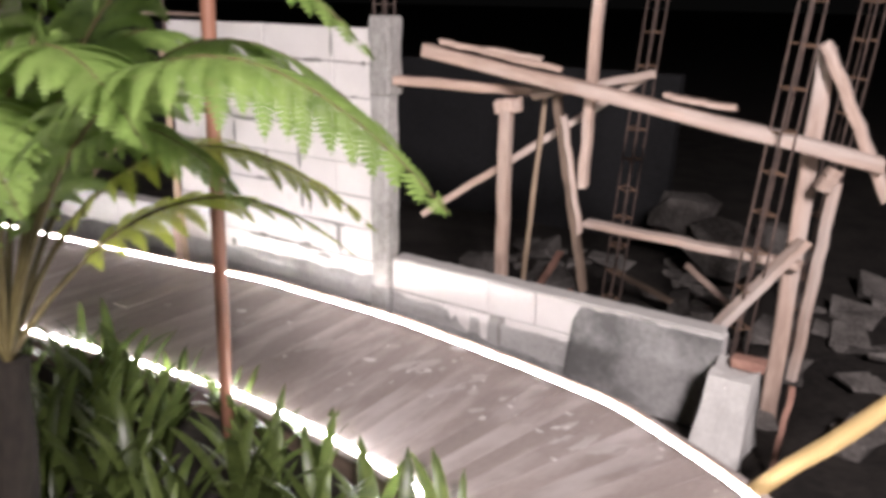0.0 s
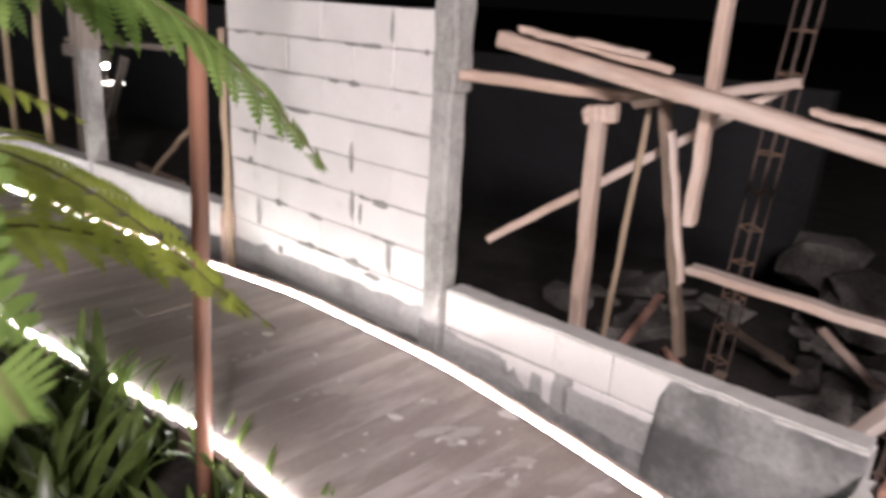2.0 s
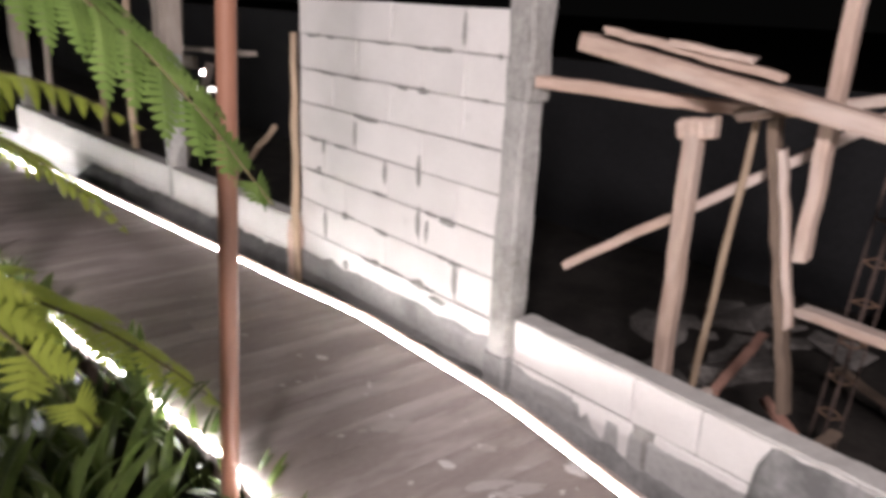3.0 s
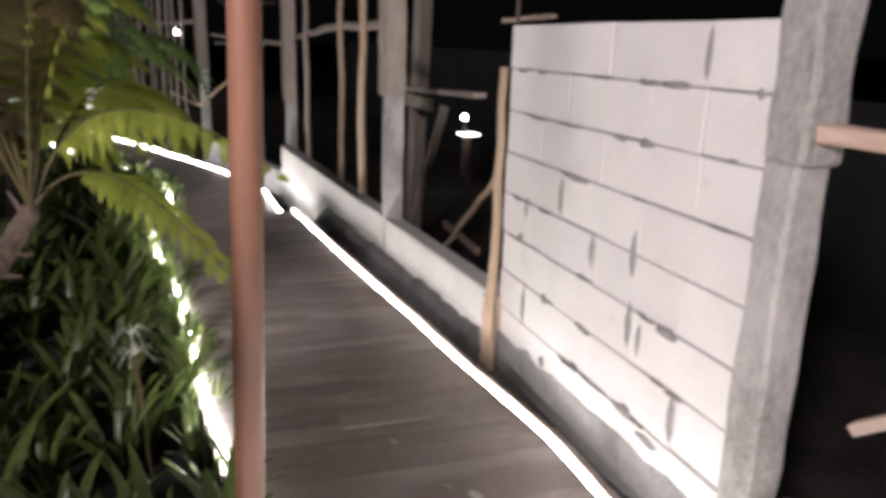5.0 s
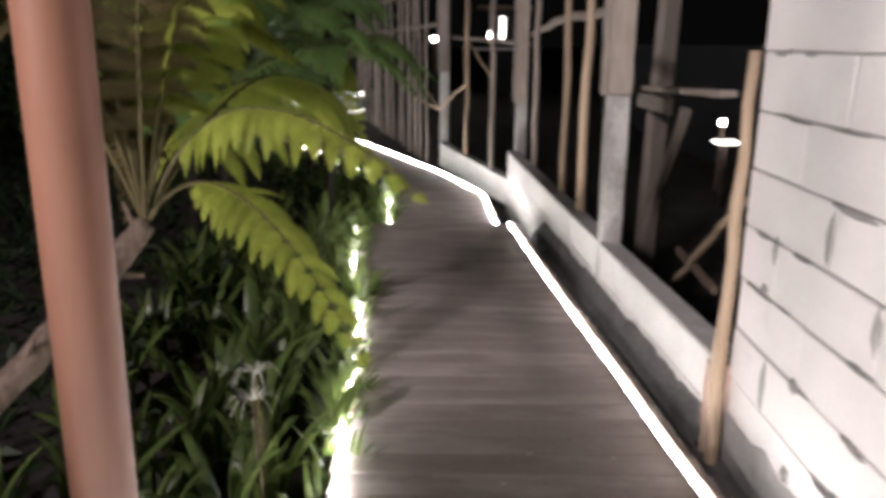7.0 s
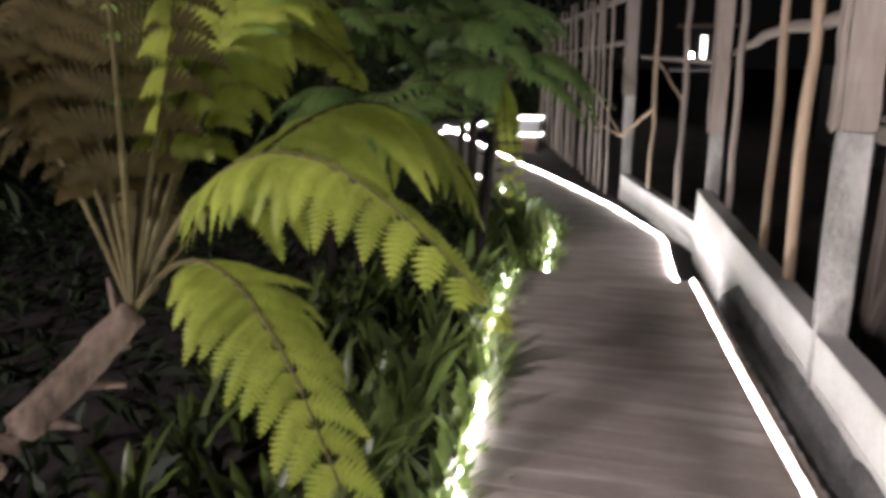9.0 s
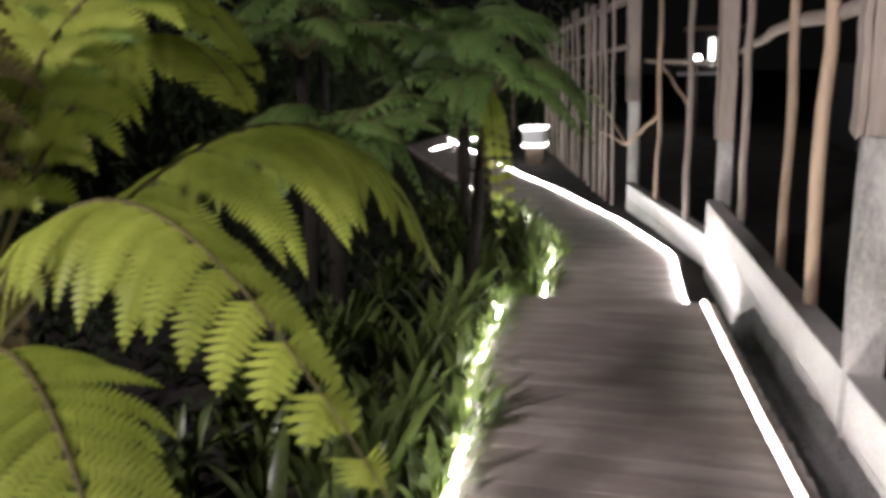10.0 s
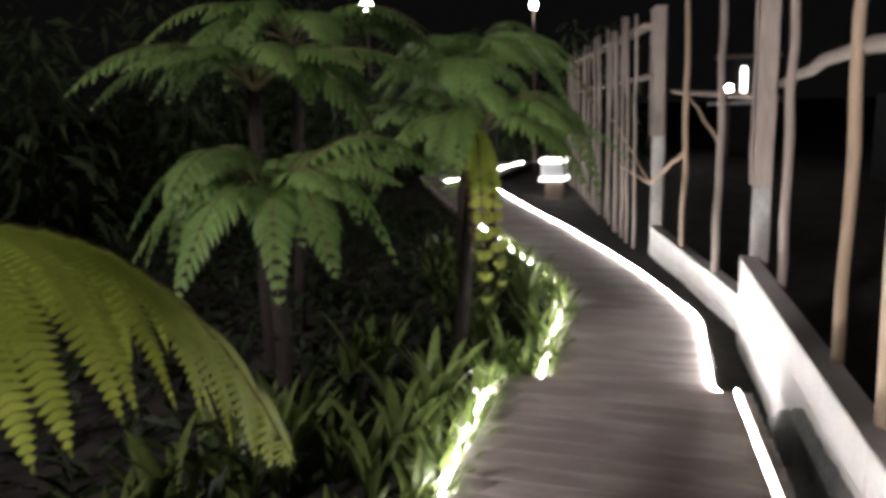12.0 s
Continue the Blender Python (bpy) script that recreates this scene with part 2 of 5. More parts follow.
LEFT_FAR = [(-8.47, 2.03), (-9.1, 1.97), (-9.75, 1.93), (-10.6, 1.81), (-11.4, 1.5), (-12.8, 0.79), (-18.0, -1.75), (-22.0, -3.6)]
STEP = 0.03


def deck_z(x):
    """The boardwalk falls gently along the curve, hardly along the wall, and drops one small step at END_X."""
    if x > -2.45:
        return 0.13 + 0.045 * (min(x, 0.6) + 2.45)
    return 0.13 + 0.01 * (max(x, -16.0) + 2.45) - (STEP if x < END_X else 0.0)


def ground_z(x, y):
    return deck_z(x) - 0.22


def edge_y(line, x):
    """The y at which an edge line crosses x, for the parts that run along x."""
    for (x0, y0), (x1, y1) in zip(line, line[1:]):
        if min(x0, x1) <= x <= max(x0, x1) and x0 != x1:
            return y0 + (y1 - y0) * (x - x0) / (x1 - x0)
    return None


# ground, one sheet to the horizon
bm = bmesh.new()
xs = [-400, -120, -60, -40, -30] + [-26 + 0.5 * i for i in range(61)] + [8, 14, 30, 120, 400]
ys = [-400, -120, -40, -20, -12] + [-8 + 0.5 * i for i in range(45)] + [18, 24, 40, 120, 400]
grid = [[bm.verts.new((x, y, ground_z(x, y) + 0.05 * noise.noise((x * 0.9, y * 0.9, 0.3)) - (0.18 if y > 3.9 else 0.0))) for y in ys] for x in xs]
for i in range(len(xs) - 1):
    for j in range(len(ys) - 1):
        bm.faces.new((grid[i][j], grid[i + 1][j], grid[i + 1][j + 1], grid[i][j + 1]))
ground = obj("ground", bm, M_SOIL, smooth=True)
tagged(ground, "dark bare soil of the garden and building site", "ground", kind="structure")

# deck of cross boards
deck = empty("deck")
tagged(deck, "weathered grey-brown timber boardwalk of cross boards", "boardwalk", kind="structure")
rng = random.Random(5)
BW = 0.142


def deck_board(right, left, name="deck_board", material=None, lift=0.0):
    """One cross board between two points of the right edge and two of the left, with eased upper edges."""
    b = bmesh.new()
    corners = [Vector((*p, deck_z(p[0]) + lift)) for p in (right[0], right[1], left[1], left[0])]
    mid = sum(corners, Vector()) / 4
    across = (corners[0] + corners[1] - corners[2] - corners[3]).normalized()
    m = Matrix.Translation(mid) @ Matrix.Rotation(math.atan2(across.y, across.x) - math.pi / 2, 4, "Z")
    inv = m.inverted()
    p0, p1, p2, p3 = [inv @ c for c in corners]

    def ring(a, c):
        d = c - a
        k = d.normalized() * 0.0014
        e = d.normalized() * 0.0028
        dn = Vector((0, 0, -0.03))
        lo = Vector((0, 0, -0.0008))
        return [b.verts.new(v) for v in (a + k + dn, a + k + lo, a + e, c - e, c - k + lo, c - k + dn)]
    va, vb = ring(p0, p1), ring(p3, p2)
    for k in range(6):
        b.faces.new((va[k], vb[k], vb[(k + 1) % 6], va[(k + 1) % 6]))
    b.faces.new(va)
    b.faces.new(vb[::-1])
    bmesh.ops.recalc_face_normals(b, faces=b.faces[:])
    ob = obj(name, b, material or M_DECK, deck)
    ob.matrix_world = m @ pose(0, 0, rng.uniform(-0.0006, 0.0006), rng.uniform(-0.03, 0.03), rng.uniform(-0.06, 0.06), 0)
    return ob


# boards turn with the curve: matching points of the outer and the inner edge
FAN = [((0.58, -3.0), (-0.88, -3.0)), ((0.58, 0.5), (-0.88, 0.35)), ((0.57, 0.9), (-0.88, 0.62)), ((0.43, 1.7), (-0.93, 1.05)), ((0.05, 2.5), (-1.02, 1.5)), ((-0.34, 2.87), (-1.14, 1.78)), ((-0.98, 3.25), (-1.38, 2.14)), ((-1.7, 3.43), (-1.78, 2.24)), ((-2.5, 3.59), (-2.5, 2.33))]
for (ra, la), (rb, lb) in zip(FAN, FAN[1:]):
    n = max(1, round(math.dist(ra, rb) / BW))
    at = [[tuple(p[k] + (q[k] - p[k]) * i / n for k in (0, 1)) for i in range(n + 1)] for p, q in ((ra, rb), (la, lb))]
    for i in range(n):
        deck_board((at[0][i], at[0][i + 1]), (at[1][i], at[1][i + 1]))
for lines, x_from, x_to in (((RIGHT[1:], LEFT[1:]), -2.5, END_X), ((RIGHT_FAR, LEFT_FAR), END_X - 0.025, -21.7)):
    n = round((x_from - x_to) / BW)
    for i in range(n):
        xa, xb = x_from + (x_to - x_from) * i / n, x_from + (x_to - x_from) * (i + 1) / n
        ya, yb = [edge_y(lines[0], min(lines[0][0][0], (xa + xb) / 2)) + 0.03] * 2
        yc, yd = [edge_y(lines[1], min(lines[1][0][0], (xa + xb) / 2)) - 0.03] * 2
        deck_board(((xa, ya), (xb, yb)), ((xa, yc), (xb, yd)))
deck_board(((-4.0, 3.13), (-4.142, 3.13)), ((-4.0, 2.74), (-4.142, 2.74)), "patch_board", M_DECKPATCH, 0.006)

# the next stretch of boardwalk, crossing far off
for i in range(30):
    xa = -21.75 - i * BW
    deck_board(((xa, -1.55), (xa - BW, -1.55)), ((xa, -3.3), (xa - BW, -3.3)))

# joists under the deck edges close the gap to the soil
for line, side in ((RIGHT, -1), (LEFT, 1), (RIGHT_FAR, -1), (LEFT_FAR, 1)):
    for (ax, ay), (bx, by) in zip(line, line[1:]):
        board("edge_joist", (ax, ay + side * 0.05, deck_z(ax) - 0.13), (bx, by + side * 0.05, deck_z(bx) - 0.13), 0.05, 0.16, M_DARKTIMBER, 3, parent=deck)


def led(line, name, label, seed, lip=0):
    """A flexible light tube laid along the deck's edge."""
    rng = random.Random(seed)
    b = bmesh.new()
    pts = []
    for (ax, ay), (bx, by) in zip(line, line[1:]):
        n = max(2, int(math.hypot(bx - ax, by - ay) / 0.12))
        for i in range(n):
            t = i / n
            pts.append((ax + (bx - ax) * t, ay + (by - ay) * t))
    pts.append(line[-1])
    # round the corners a little
    for _ in range(2):
        pts = [pts[0]] + [tuple((a[k] + 2 * p[k] + c[k]) / 4 for k in (0, 1)) for a, p, c in zip(pts, pts[1:], pts[2:])] + [pts[-1]]
    last = None
    for i, (px, py) in enumerate(pts):
        q = pts[min(i + 1, len(pts) - 1)]
        o = pts[max(i - 1, 0)]
        d = Vector((q[0] - o[0], q[1] - o[1], 0)).normalized()
        s = Vector((-d.y, d.x, 0))
        c = Vector((px, py, deck_z(px) + 0.007)) + s * rng.uniform(-0.004, 0.004)
        ring = [b.verts.new(c + s * 0.0075 * math.cos(k * math.tau / 6) + Vector((0, 0, 0.0075 * math.sin(k * math.tau / 6)))) for k in range(6)]
        if last:
            for k in range(6):
                b.faces.new((last[k], last[(k + 1) % 6], ring[(k + 1) % 6], ring[k]))
        last = ring
    ob = obj(name, b, M_LED, smooth=True)
    if lip:
        # unseen dark lip added on the wall side; it shades the wall's foot
        c = bmesh.new()
        last = None
        for i, (px, py) in enumerate(pts):
            q, o = pts[min(i + 1, len(pts) - 1)], pts[max(i - 1, 0)]
            d = Vector((q[0] - o[0], q[1] - o[1], 0)).normalized()
            s = Vector((-d.y, d.x, 0)) * lip
            base = Vector((px, py, deck_z(px)))
            ring = [c.verts.new(base + s * u + Vector((0, 0, z))) for u, z in ((0.016, -0.02), (0.016, 0.026), (0.02, 0.026), (0.02, -0.02))]
            # a lower lip, added to keep the tube's glow off the deck
            deck_lip = [c.verts.new(base + s * u + Vector((0, 0, z))) for u, z in ((-0.018, -0.02), (-0.018, 0.01), (-0.014, 0.01), (-0.014, -0.02))]
            if last:
                for k in range(4):
                    c.faces.new((last[k], last[(k + 1) % 4], ring[(k + 1) % 4], ring[k]))
                    c.faces.new((kept[k], kept[(k + 1) % 4], deck_lip[(k + 1) % 4], deck_lip[k]))
            last, kept = ring, deck_lip
        obj("channel", c, M_DARKTIMBER, ob, "dark lips added to shade the wall foot and the deck")
    return tagged(ob, label, "light strip", "light strips of the boardwalk")



def inset(line, d):
    """The line moved sideways by d towards the deck."""
    out = []
    for i, (px, py) in enumerate(line):
        a, c = line[max(i - 1, 0)], line[min(i + 1, len(line) - 1)]
        k = d / math.hypot(c[0] - a[0], c[1] - a[1])
        out.append((px - (c[1] - a[1]) * k, py + (c[0] - a[0]) * k))
    return out


led(inset(RIGHT[1:], 0.045), "led_strip", "glowing white light strip along the boardwalk edge by the wall", 1, -1)
led(LEFT[1:], "led_strip", "glowing white light strip along the planted boardwalk edge", 2)
led([(-8.462, 3.1), (-8.47, 2.99), (-9.1, 2.965), (-9.98, 2.935), (-10.2, 2.87)], "led_strip", "glowing white light strip kinked round the step of the boardwalk", 5)
led([(-10.2, 2.87)] + RIGHT_FAR[3:], "led_strip", "glowing white light strip on the far stretch of boardwalk", 3)
led([(-20.2, -2.34), (-22.0, -2.15), (-25.6, -1.75)], "led_strip", "glowing white light strip on the crossing boardwalk far off", 6)
led(LEFT_FAR[:-2] + [(-14.2, 0.1)], "led_strip", "glowing white light strip half hidden by plants", 4)

# ---- walls ----
WALL_Y, TOP = 3.67, 1.80
WX0, WX1 = -4.58, -2.80
JOINTS = [(-3.66, -3.09), (-3.97, -3.38, -3.09), (-4.2, -3.66, -3.08), (-3.97, -3.37), (-4.29, -3.67, -3.09), (-4.06, -3.37), (-4.28, -3.66, -3.07), (-3.92, -3.35), (-4.2, -3.6)]
wall = empty("wall_block")
tagged(wall, "unfinished wall of white aerated concrete blocks with open joints", "wall", kind="structure")
rng = random.Random(11)
bm = bmesh.new()
add_box(bm, (WX1 - WX0 - 0.01, 0.088, TOP + 0.1 - 0.012), Matrix.Translation(((WX0 + WX1) / 2, WALL_Y + 0.052, (TOP - 0.1 - 0.012) / 2)))
obj("mortar_bed", bm, M_MORTAR, wall)
for r, joints in enumerate(JOINTS):
    z1 = TOP - 0.2 * r
    if z1 < 0.15:
        break
    xs_ = [WX0, *joints, WX1]
    for a, b in zip(xs_, xs_[1:]):
        bm = bmesh.new()
        add_box(bm, (b - a - 0.004, 0.1, 0.1935), Matrix(), 0.004, 0.002, rng)
        ob = obj("block", bm, M_BLOCK, wall)
        ob.matrix_world = pose((a + b) / 2, WALL_Y + 0.05 + rng.uniform(-0.003, 0.003), z1 - 0.1, rng.uniform(-0.3, 0.3), rng.uniform(-0.2, 0.2), rng.uniform(-0.25, 0.25))


def blob(name, x, z, w, h, seed, material, parent, y=WALL_Y, label=""):
    """A smear of mortar, thick in the middle and ragged at its rim, on a wall that faces -y."""
    rng = random.Random(seed)
    b = bmesh.new()
    n = 14
    rim = []
    for k in range(n):
        a = k * math.tau / n
        q = rng.uniform(0.7, 1.15)
        rim.append(b.verts.new((math.cos(a) * w / 2 * q, -0.001, math.sin(a) * h / 2 * q)))
    mid = [b.verts.new((v.co.x * 0.6, -0.009 - rng.uniform(0, 0.003), v.co.z * 0.6)) for v in rim]
    for k in range(n):
        b.faces.new((rim[k], rim[(k + 1) % n], mid[(k + 1) % n], mid[k]))
    b.faces.new(mid)
    ob = obj(name, b, material, parent, smooth=True)
    ob.location = (x, y, z)
    return ob


for k, (bx, bz, bw, bh) in enumerate([(-3.68, 0.93, 0.03, 0.14), (-3.39, 1.0, 0.035, 0.17), (-3.38, 0.73, 0.035, 0.2), (-3.08, 0.51, 0.04, 0.2), (-3.31, 0.71, 0.025, 0.14), (-3.97, 1.1, 0.025, 0.19), (-4.28, 0.5, 0.025, 0.2), (-4.07, 0.6, 0.07, 0.05),
                                      (-3.1, 1.7, 0.022, 0.17), (-3.38, 1.4, 0.12, 0.03), (-3.55, 1.395, 0.1, 0.025), (-3.15, 0.79, 0.14, 0.045), (-3.35, 0.4, 0.1, 0.06), (-3.2, 0.36, 0.16, 0.04), (-4.3, 0.97, 0.02, 0.1), (-4.35, 0.82, 0.06, 0.04),
                                      (-3.75, 0.4, 0.08, 0.04), (-2.86, 1.6, 0.03, 0.03), (-3.25, 1.6, 0.2, 0.025), (-4.05, 0.3, 0.05, 0.06)]):
    blob("mortar_smear", bx, bz, bw, bh, 40 + k, M_MORTAR, wall)
rng = random.Random(12)
for r in range(1, 8):
    for k in range(5):
        blob("mortar_smear", rng.uniform(WX0 + 0.12, WX1 - 0.12), TOP - 0.2 * r + rng.uniform(-0.012, 0.004), rng.uniform(0.05, 0.28), rng.uniform(0.009, 0.022), 400 + 10 * r + k, M_MORTAR, wall, WALL_Y + 0.002)


def ragged_sheet(name, x0, x1, low, high, ya, yb, material, parent, seed, amp=0.03, thick=0.012, step=0.035):
    """A coat of cement on a wall with a ragged upper edge; ya, yb: the face at its two ends; high(x), low(x) give its edges."""
    rng = random.Random(seed)
    b = bmesh.new()
    n = max(4, int((x1 - x0) / step))
    rows_ = []
    for i in range(n + 1):
        px = x0 + (x1 - x0) * i / n
        py = ya + (yb - ya) * i / n
        zt = high(px) + amp * noise.noise((px * 7, seed, 0)) + rng.uniform(-0.2, 0.2) * amp
        zb = low(px)
        rows_.append([b.verts.new((px, py, zt)), b.verts.new((px, py - thick * rng.uniform(0.7, 1.1), zt - min(0.012, (zt - zb) * 0.3))), b.verts.new((px, py - thick, (zt + zb) / 2)), b.verts.new((px, py - thick, zb))])
    for p, q in zip(rows_, rows_[1:]):
        for k in range(3):
            b.faces.new((p[k], p[k + 1], q[k + 1], q[k]))
    return obj(name, b, material, parent, smooth=True)


ragged_sheet("cement_base", WX0, WX1, lambda x: deck_z(x) - 0.15, lambda x: 0.31 + 0.03 * (x + 2.8), WALL_Y, WALL_Y, M_CEMENT, wall, 7)
ragged_sheet("dark_base", WX0, WX1, lambda x: deck_z(x) - 0.16, lambda x: 0.13 + 0.07 * (x + 2.8), WALL_Y - 0.013, WALL_Y - 0.013, M_FOOT, wall, 8, thick=0.01)

# concrete column with starter bars at the wall's end
col = empty("column")
tagged(col, "rough grey concrete column with starter bars at the block wall", "column", kind="structure")


def column_mesh(name, x0, x1, y0, y1, z0, z1, seed, parent, material=None, amp=0.006):
    b = bmesh.new()
    add_box(b, (x1 - x0, y1 - y0, z1 - z0), pose((x0 + x1) / 2, (y0 + y1) / 2, (z0 + z1) / 2), 0.012)
    bmesh.ops.subdivide_edges(b, edges=[e for e in b.edges if e.calc_length() > 0.3], cuts=24, use_grid_fill=True)
    for v in b.verts:
        k = noise.noise_vector((v.co.x * 9 + seed, v.co.y * 9, v.co.z * 6))
        v.co += Vector((k.x, k.y, k.z * 0.5)) * amp
    return obj(name, b, material or M_CONCRETE, parent)


column_mesh("shaft", -2.80, -2.675, 3.645, 3.77, -0.15, 1.44, 3, col, None, 0.009)
column_mesh("head", -2.802, -2.657, 3.64, 3.775, 1.432, 1.87, 5, col, None, 0.009)
column_mesh("footing", -2.81, -2.665, 3.63, 3.78, -0.2, 0.26, 9, col, M_WET, 0.01)
for k, (bx, by) in enumerate([(-2.78, 3.67), (-2.7, 3.67), (-2.78, 3.75), (-2.7, 3.75)]):
    pole("starter_bar", (bx, by, 1.8), (bx + 0.01 * k, by, 2.5), 0.006, 0.006, M_STEEL, k, "", "", parent=col, wobble=0.004, seg=6)
for k, z in enumerate((1.93, 2.08, 2.23)):
    b = bmesh.new()
    for p, q in (((-2.78, 3.67, z), (-2.7, 3.67, z)), ((-2.7, 3.67, z), (-2.7, 3.75, z)), ((-2.7, 3.75, z), (-2.78, 3.75, z)), ((-2.78, 3.75, z), (-2.78, 3.67, z))):
        add_stick(b, p, q, 0.004, 0.004, rng, 5, 1, 0, 0)
    obj("stirrup", b, M_STEEL, col)

# low wall beyond the column, part bare block and part render
low = empty("wall_low_near")
tagged(low, "low white block wall, one end coated in damp grey cement", "wall", kind="structure")
LY, LX0, LX1, LTOP = 3.69, -2.675, -0.69, 0.44
bm = bmesh.new()
add_box(bm, (LX1 - LX0 - 0.02, 0.09, LTOP + 0.35), pose((LX0 + LX1) / 2, LY + 0.055, (LTOP - 0.37) / 2))
obj("mortar_bed", bm, M_MORTAR, low)
for z1, joints in ((0.44, (-2.0, -1.7, -1.15)), (0.24, (-2.3, -1.98, -1.89, -1.35)), (0.04, (-2.1, -1.5))):
    xs_ = [LX0, *joints, LX1]
    for a, b in zip(xs_, xs_[1:]):
        bm = bmesh.new()
        add_box(bm, (b - a - 0.007, 0.1, 0.192), Matrix(), 0.006, 0.003, rng)
        ob = obj("block", bm, M_CONCRETE if b - a < 0.12 else M_BLOCK, low)
        ob.matrix_world = pose((a + b) / 2, LY + 0.05 + rng.uniform(-0.003, 0.003), z1 - 0.1, 0, rng.uniform(-0.2, 0.2), rng.uniform(-0.3, 0.3))
ragged_sheet("damp_render", -1.5, LX1, lambda x: -0.2, lambda x: min(0.425, 0.02 + max(0.0, (x + 1.5) * 9.0) + 0.12 * noise.noise((x * 26, 2, 0))), LY - 0.001, LY - 0.001, M_WET, low, 21, amp=0.02, thick=0.014)
ragged_sheet("cement_base", LX0, -1.42, lambda x: -0.2, lambda x: 0.12 - 0.07 * (x + 2.55), LY, LY, M_WET, low, 22, amp=0.035, thick=0.012)
ragged_sheet("pale_base", LX0, -1.42, lambda x: -0.19, lambda x: 0.22 - 0.02 * (x + 2.55), LY + 0.006, LY + 0.006, M_CEMENT, low, 25, amp=0.02, thick=0.01)
bm = bmesh.new()
add_box(bm, (LX1 - LX0 - 0.02, 0.115, 0.018), pose((LX0 + LX1) / 2, LY + 0.05, LTOP + 0.006), 0.005)
bmesh.ops.subdivide_edges(bm, edges=[e for e in bm.edges if e.calc_length() > 0.3], cuts=40, use_grid_fill=True)
for v in bm.verts:
    v.co.z += 0.006 * noise.noise((v.co.x * 14, v.co.y * 14, 1))
    v.co.y += 0.006 * noise.noise((v.co.x * 14, v.co.y * 14, 5))
obj("mortar_cap", bm, M_RENDER, low)

# stub pier of cement-faced brick at the end of the low wall
pier = empty("pier")
tagged(pier, "stub pier of cement-faced red brick at the end of the low wall", "pier", kind="structure")
b = bmesh.new()
prof = [(-0.73, 3.06, -0.35), (-0.47, 3.06, -0.35), (-0.47, 3.66, -0.35), (-0.73, 3.66, -0.35), (-0.685, 3.42, 0.36), (-0.5, 3.42, 0.37), (-0.5, 3.66, 0.38), (-0.685, 3.66, 0.36)]
vs = [b.verts.new(p) for p in prof]
for q in ((3, 2, 1, 0), (4, 5, 6, 7), (0, 1, 5, 4), (1, 2, 6, 5), (2, 3, 7, 6), (3, 0, 4, 7)):
    b.faces.new([vs[k] for k in q])
bmesh.ops.subdivide_edges(b, edges=list(b.edges), cuts=9, use_grid_fill=True)
for v in b.verts:
    v.co += noise.noise_vector(v.co * 7) * 0.022 + noise.noise_vector(v.co * 21) * 0.007
obj("cement_face", b, M_RENDER, pier)
for k in range(1):
    bm = bmesh.new()
    add_box(bm, (0.15, 0.09, 0.05), Matrix(), 0.008, 0.006, rng)
    ob = obj("brick", bm, M_BRICK, pier)
    ob.matrix_world = pose(-0.55, 3.58, 0.385, 0, rng.uniform(-5, 5), rng.uniform(-9, 9))

# long low wall along the boardwalk, and the next, lower one
def long_wall(name, label, a, b, z0, z1, thick, seed):
    w = empty(name)
    tagged(w, label, "wall", kind="structure")
    (ax, ay), (bx, by) = a, b
    length = math.hypot(bx - ax, by - ay)
    ang = math.degrees(math.atan2(by - ay, bx - ax))
    w.matrix_world = pose(ax, ay, 0, 0, 0, ang)
    rng = random.Random(seed)
    m = bmesh.new()
    # x runs along the wall, the boardwalk side is +y because the wall runs towards -x
    add_box(m, (length, thick - 0.01, z1 - z0 - 0.01), pose(length / 2, -thick / 2, (z0 + z1) / 2 - 0.005))
    obj("core", m, M_RENDER, w)
    row = 0
    z = z1
    while z > z0 + 0.1:
        px = -0.3 * (row % 2)
        while px < length:
            p0, p1 = max(px, 0), min(px + 0.6, length)
            if p1 - p0 > 0.06:
                m = bmesh.new()
                add_box(m, (p1 - p0 - 0.003, 0.02, 0.197), Matrix(), 0.002, 0.001, rng)
                o = obj("block", m, M_RENDER, w)
                o.matrix_parent_inverse = Matrix()
                o.matrix_basis = pose((p0 + p1) / 2, -0.008 + rng.uniform(-0.0015, 0.0015), z - 0.1)
            px += 0.6
        z -= 0.2
        row += 1
    m = bmesh.new()
    add_box(m, (length, thick + 0.012, 0.014), pose(length / 2, -thick / 2, z1 + 0.007), 0.004)
    bmesh.ops.subdivide_edges(m, edges=[e for e in m.edges if e.calc_length() > 0.3], cuts=50, use_grid_fill=True)
    for v in m.verts:
        v.co.z += 0.004 * noise.noise((v.co.x * 11, v.co.y * 11, seed))
    obj("mortar_cap", m, M_RENDER, w)
    return w, length, ang


W1A, W1B = (-4.62, 3.61), (-10.19, 3.2)
wall1, len1, ang1 = long_wall("wall_low_long", "long low cement-washed block wall beside the boardwalk", W1A, W1B, -0.5, 0.463, 0.11, 5)
W2A, W2B = (-10.21, 3.27), (-13.72, 2.37)
wall2, len2, ang2 = long_wall("wall_low_far", "lower cement-washed block wall further along the boardwalk", W2A, W2B, -0.6, 0.11, 0.11, 6)


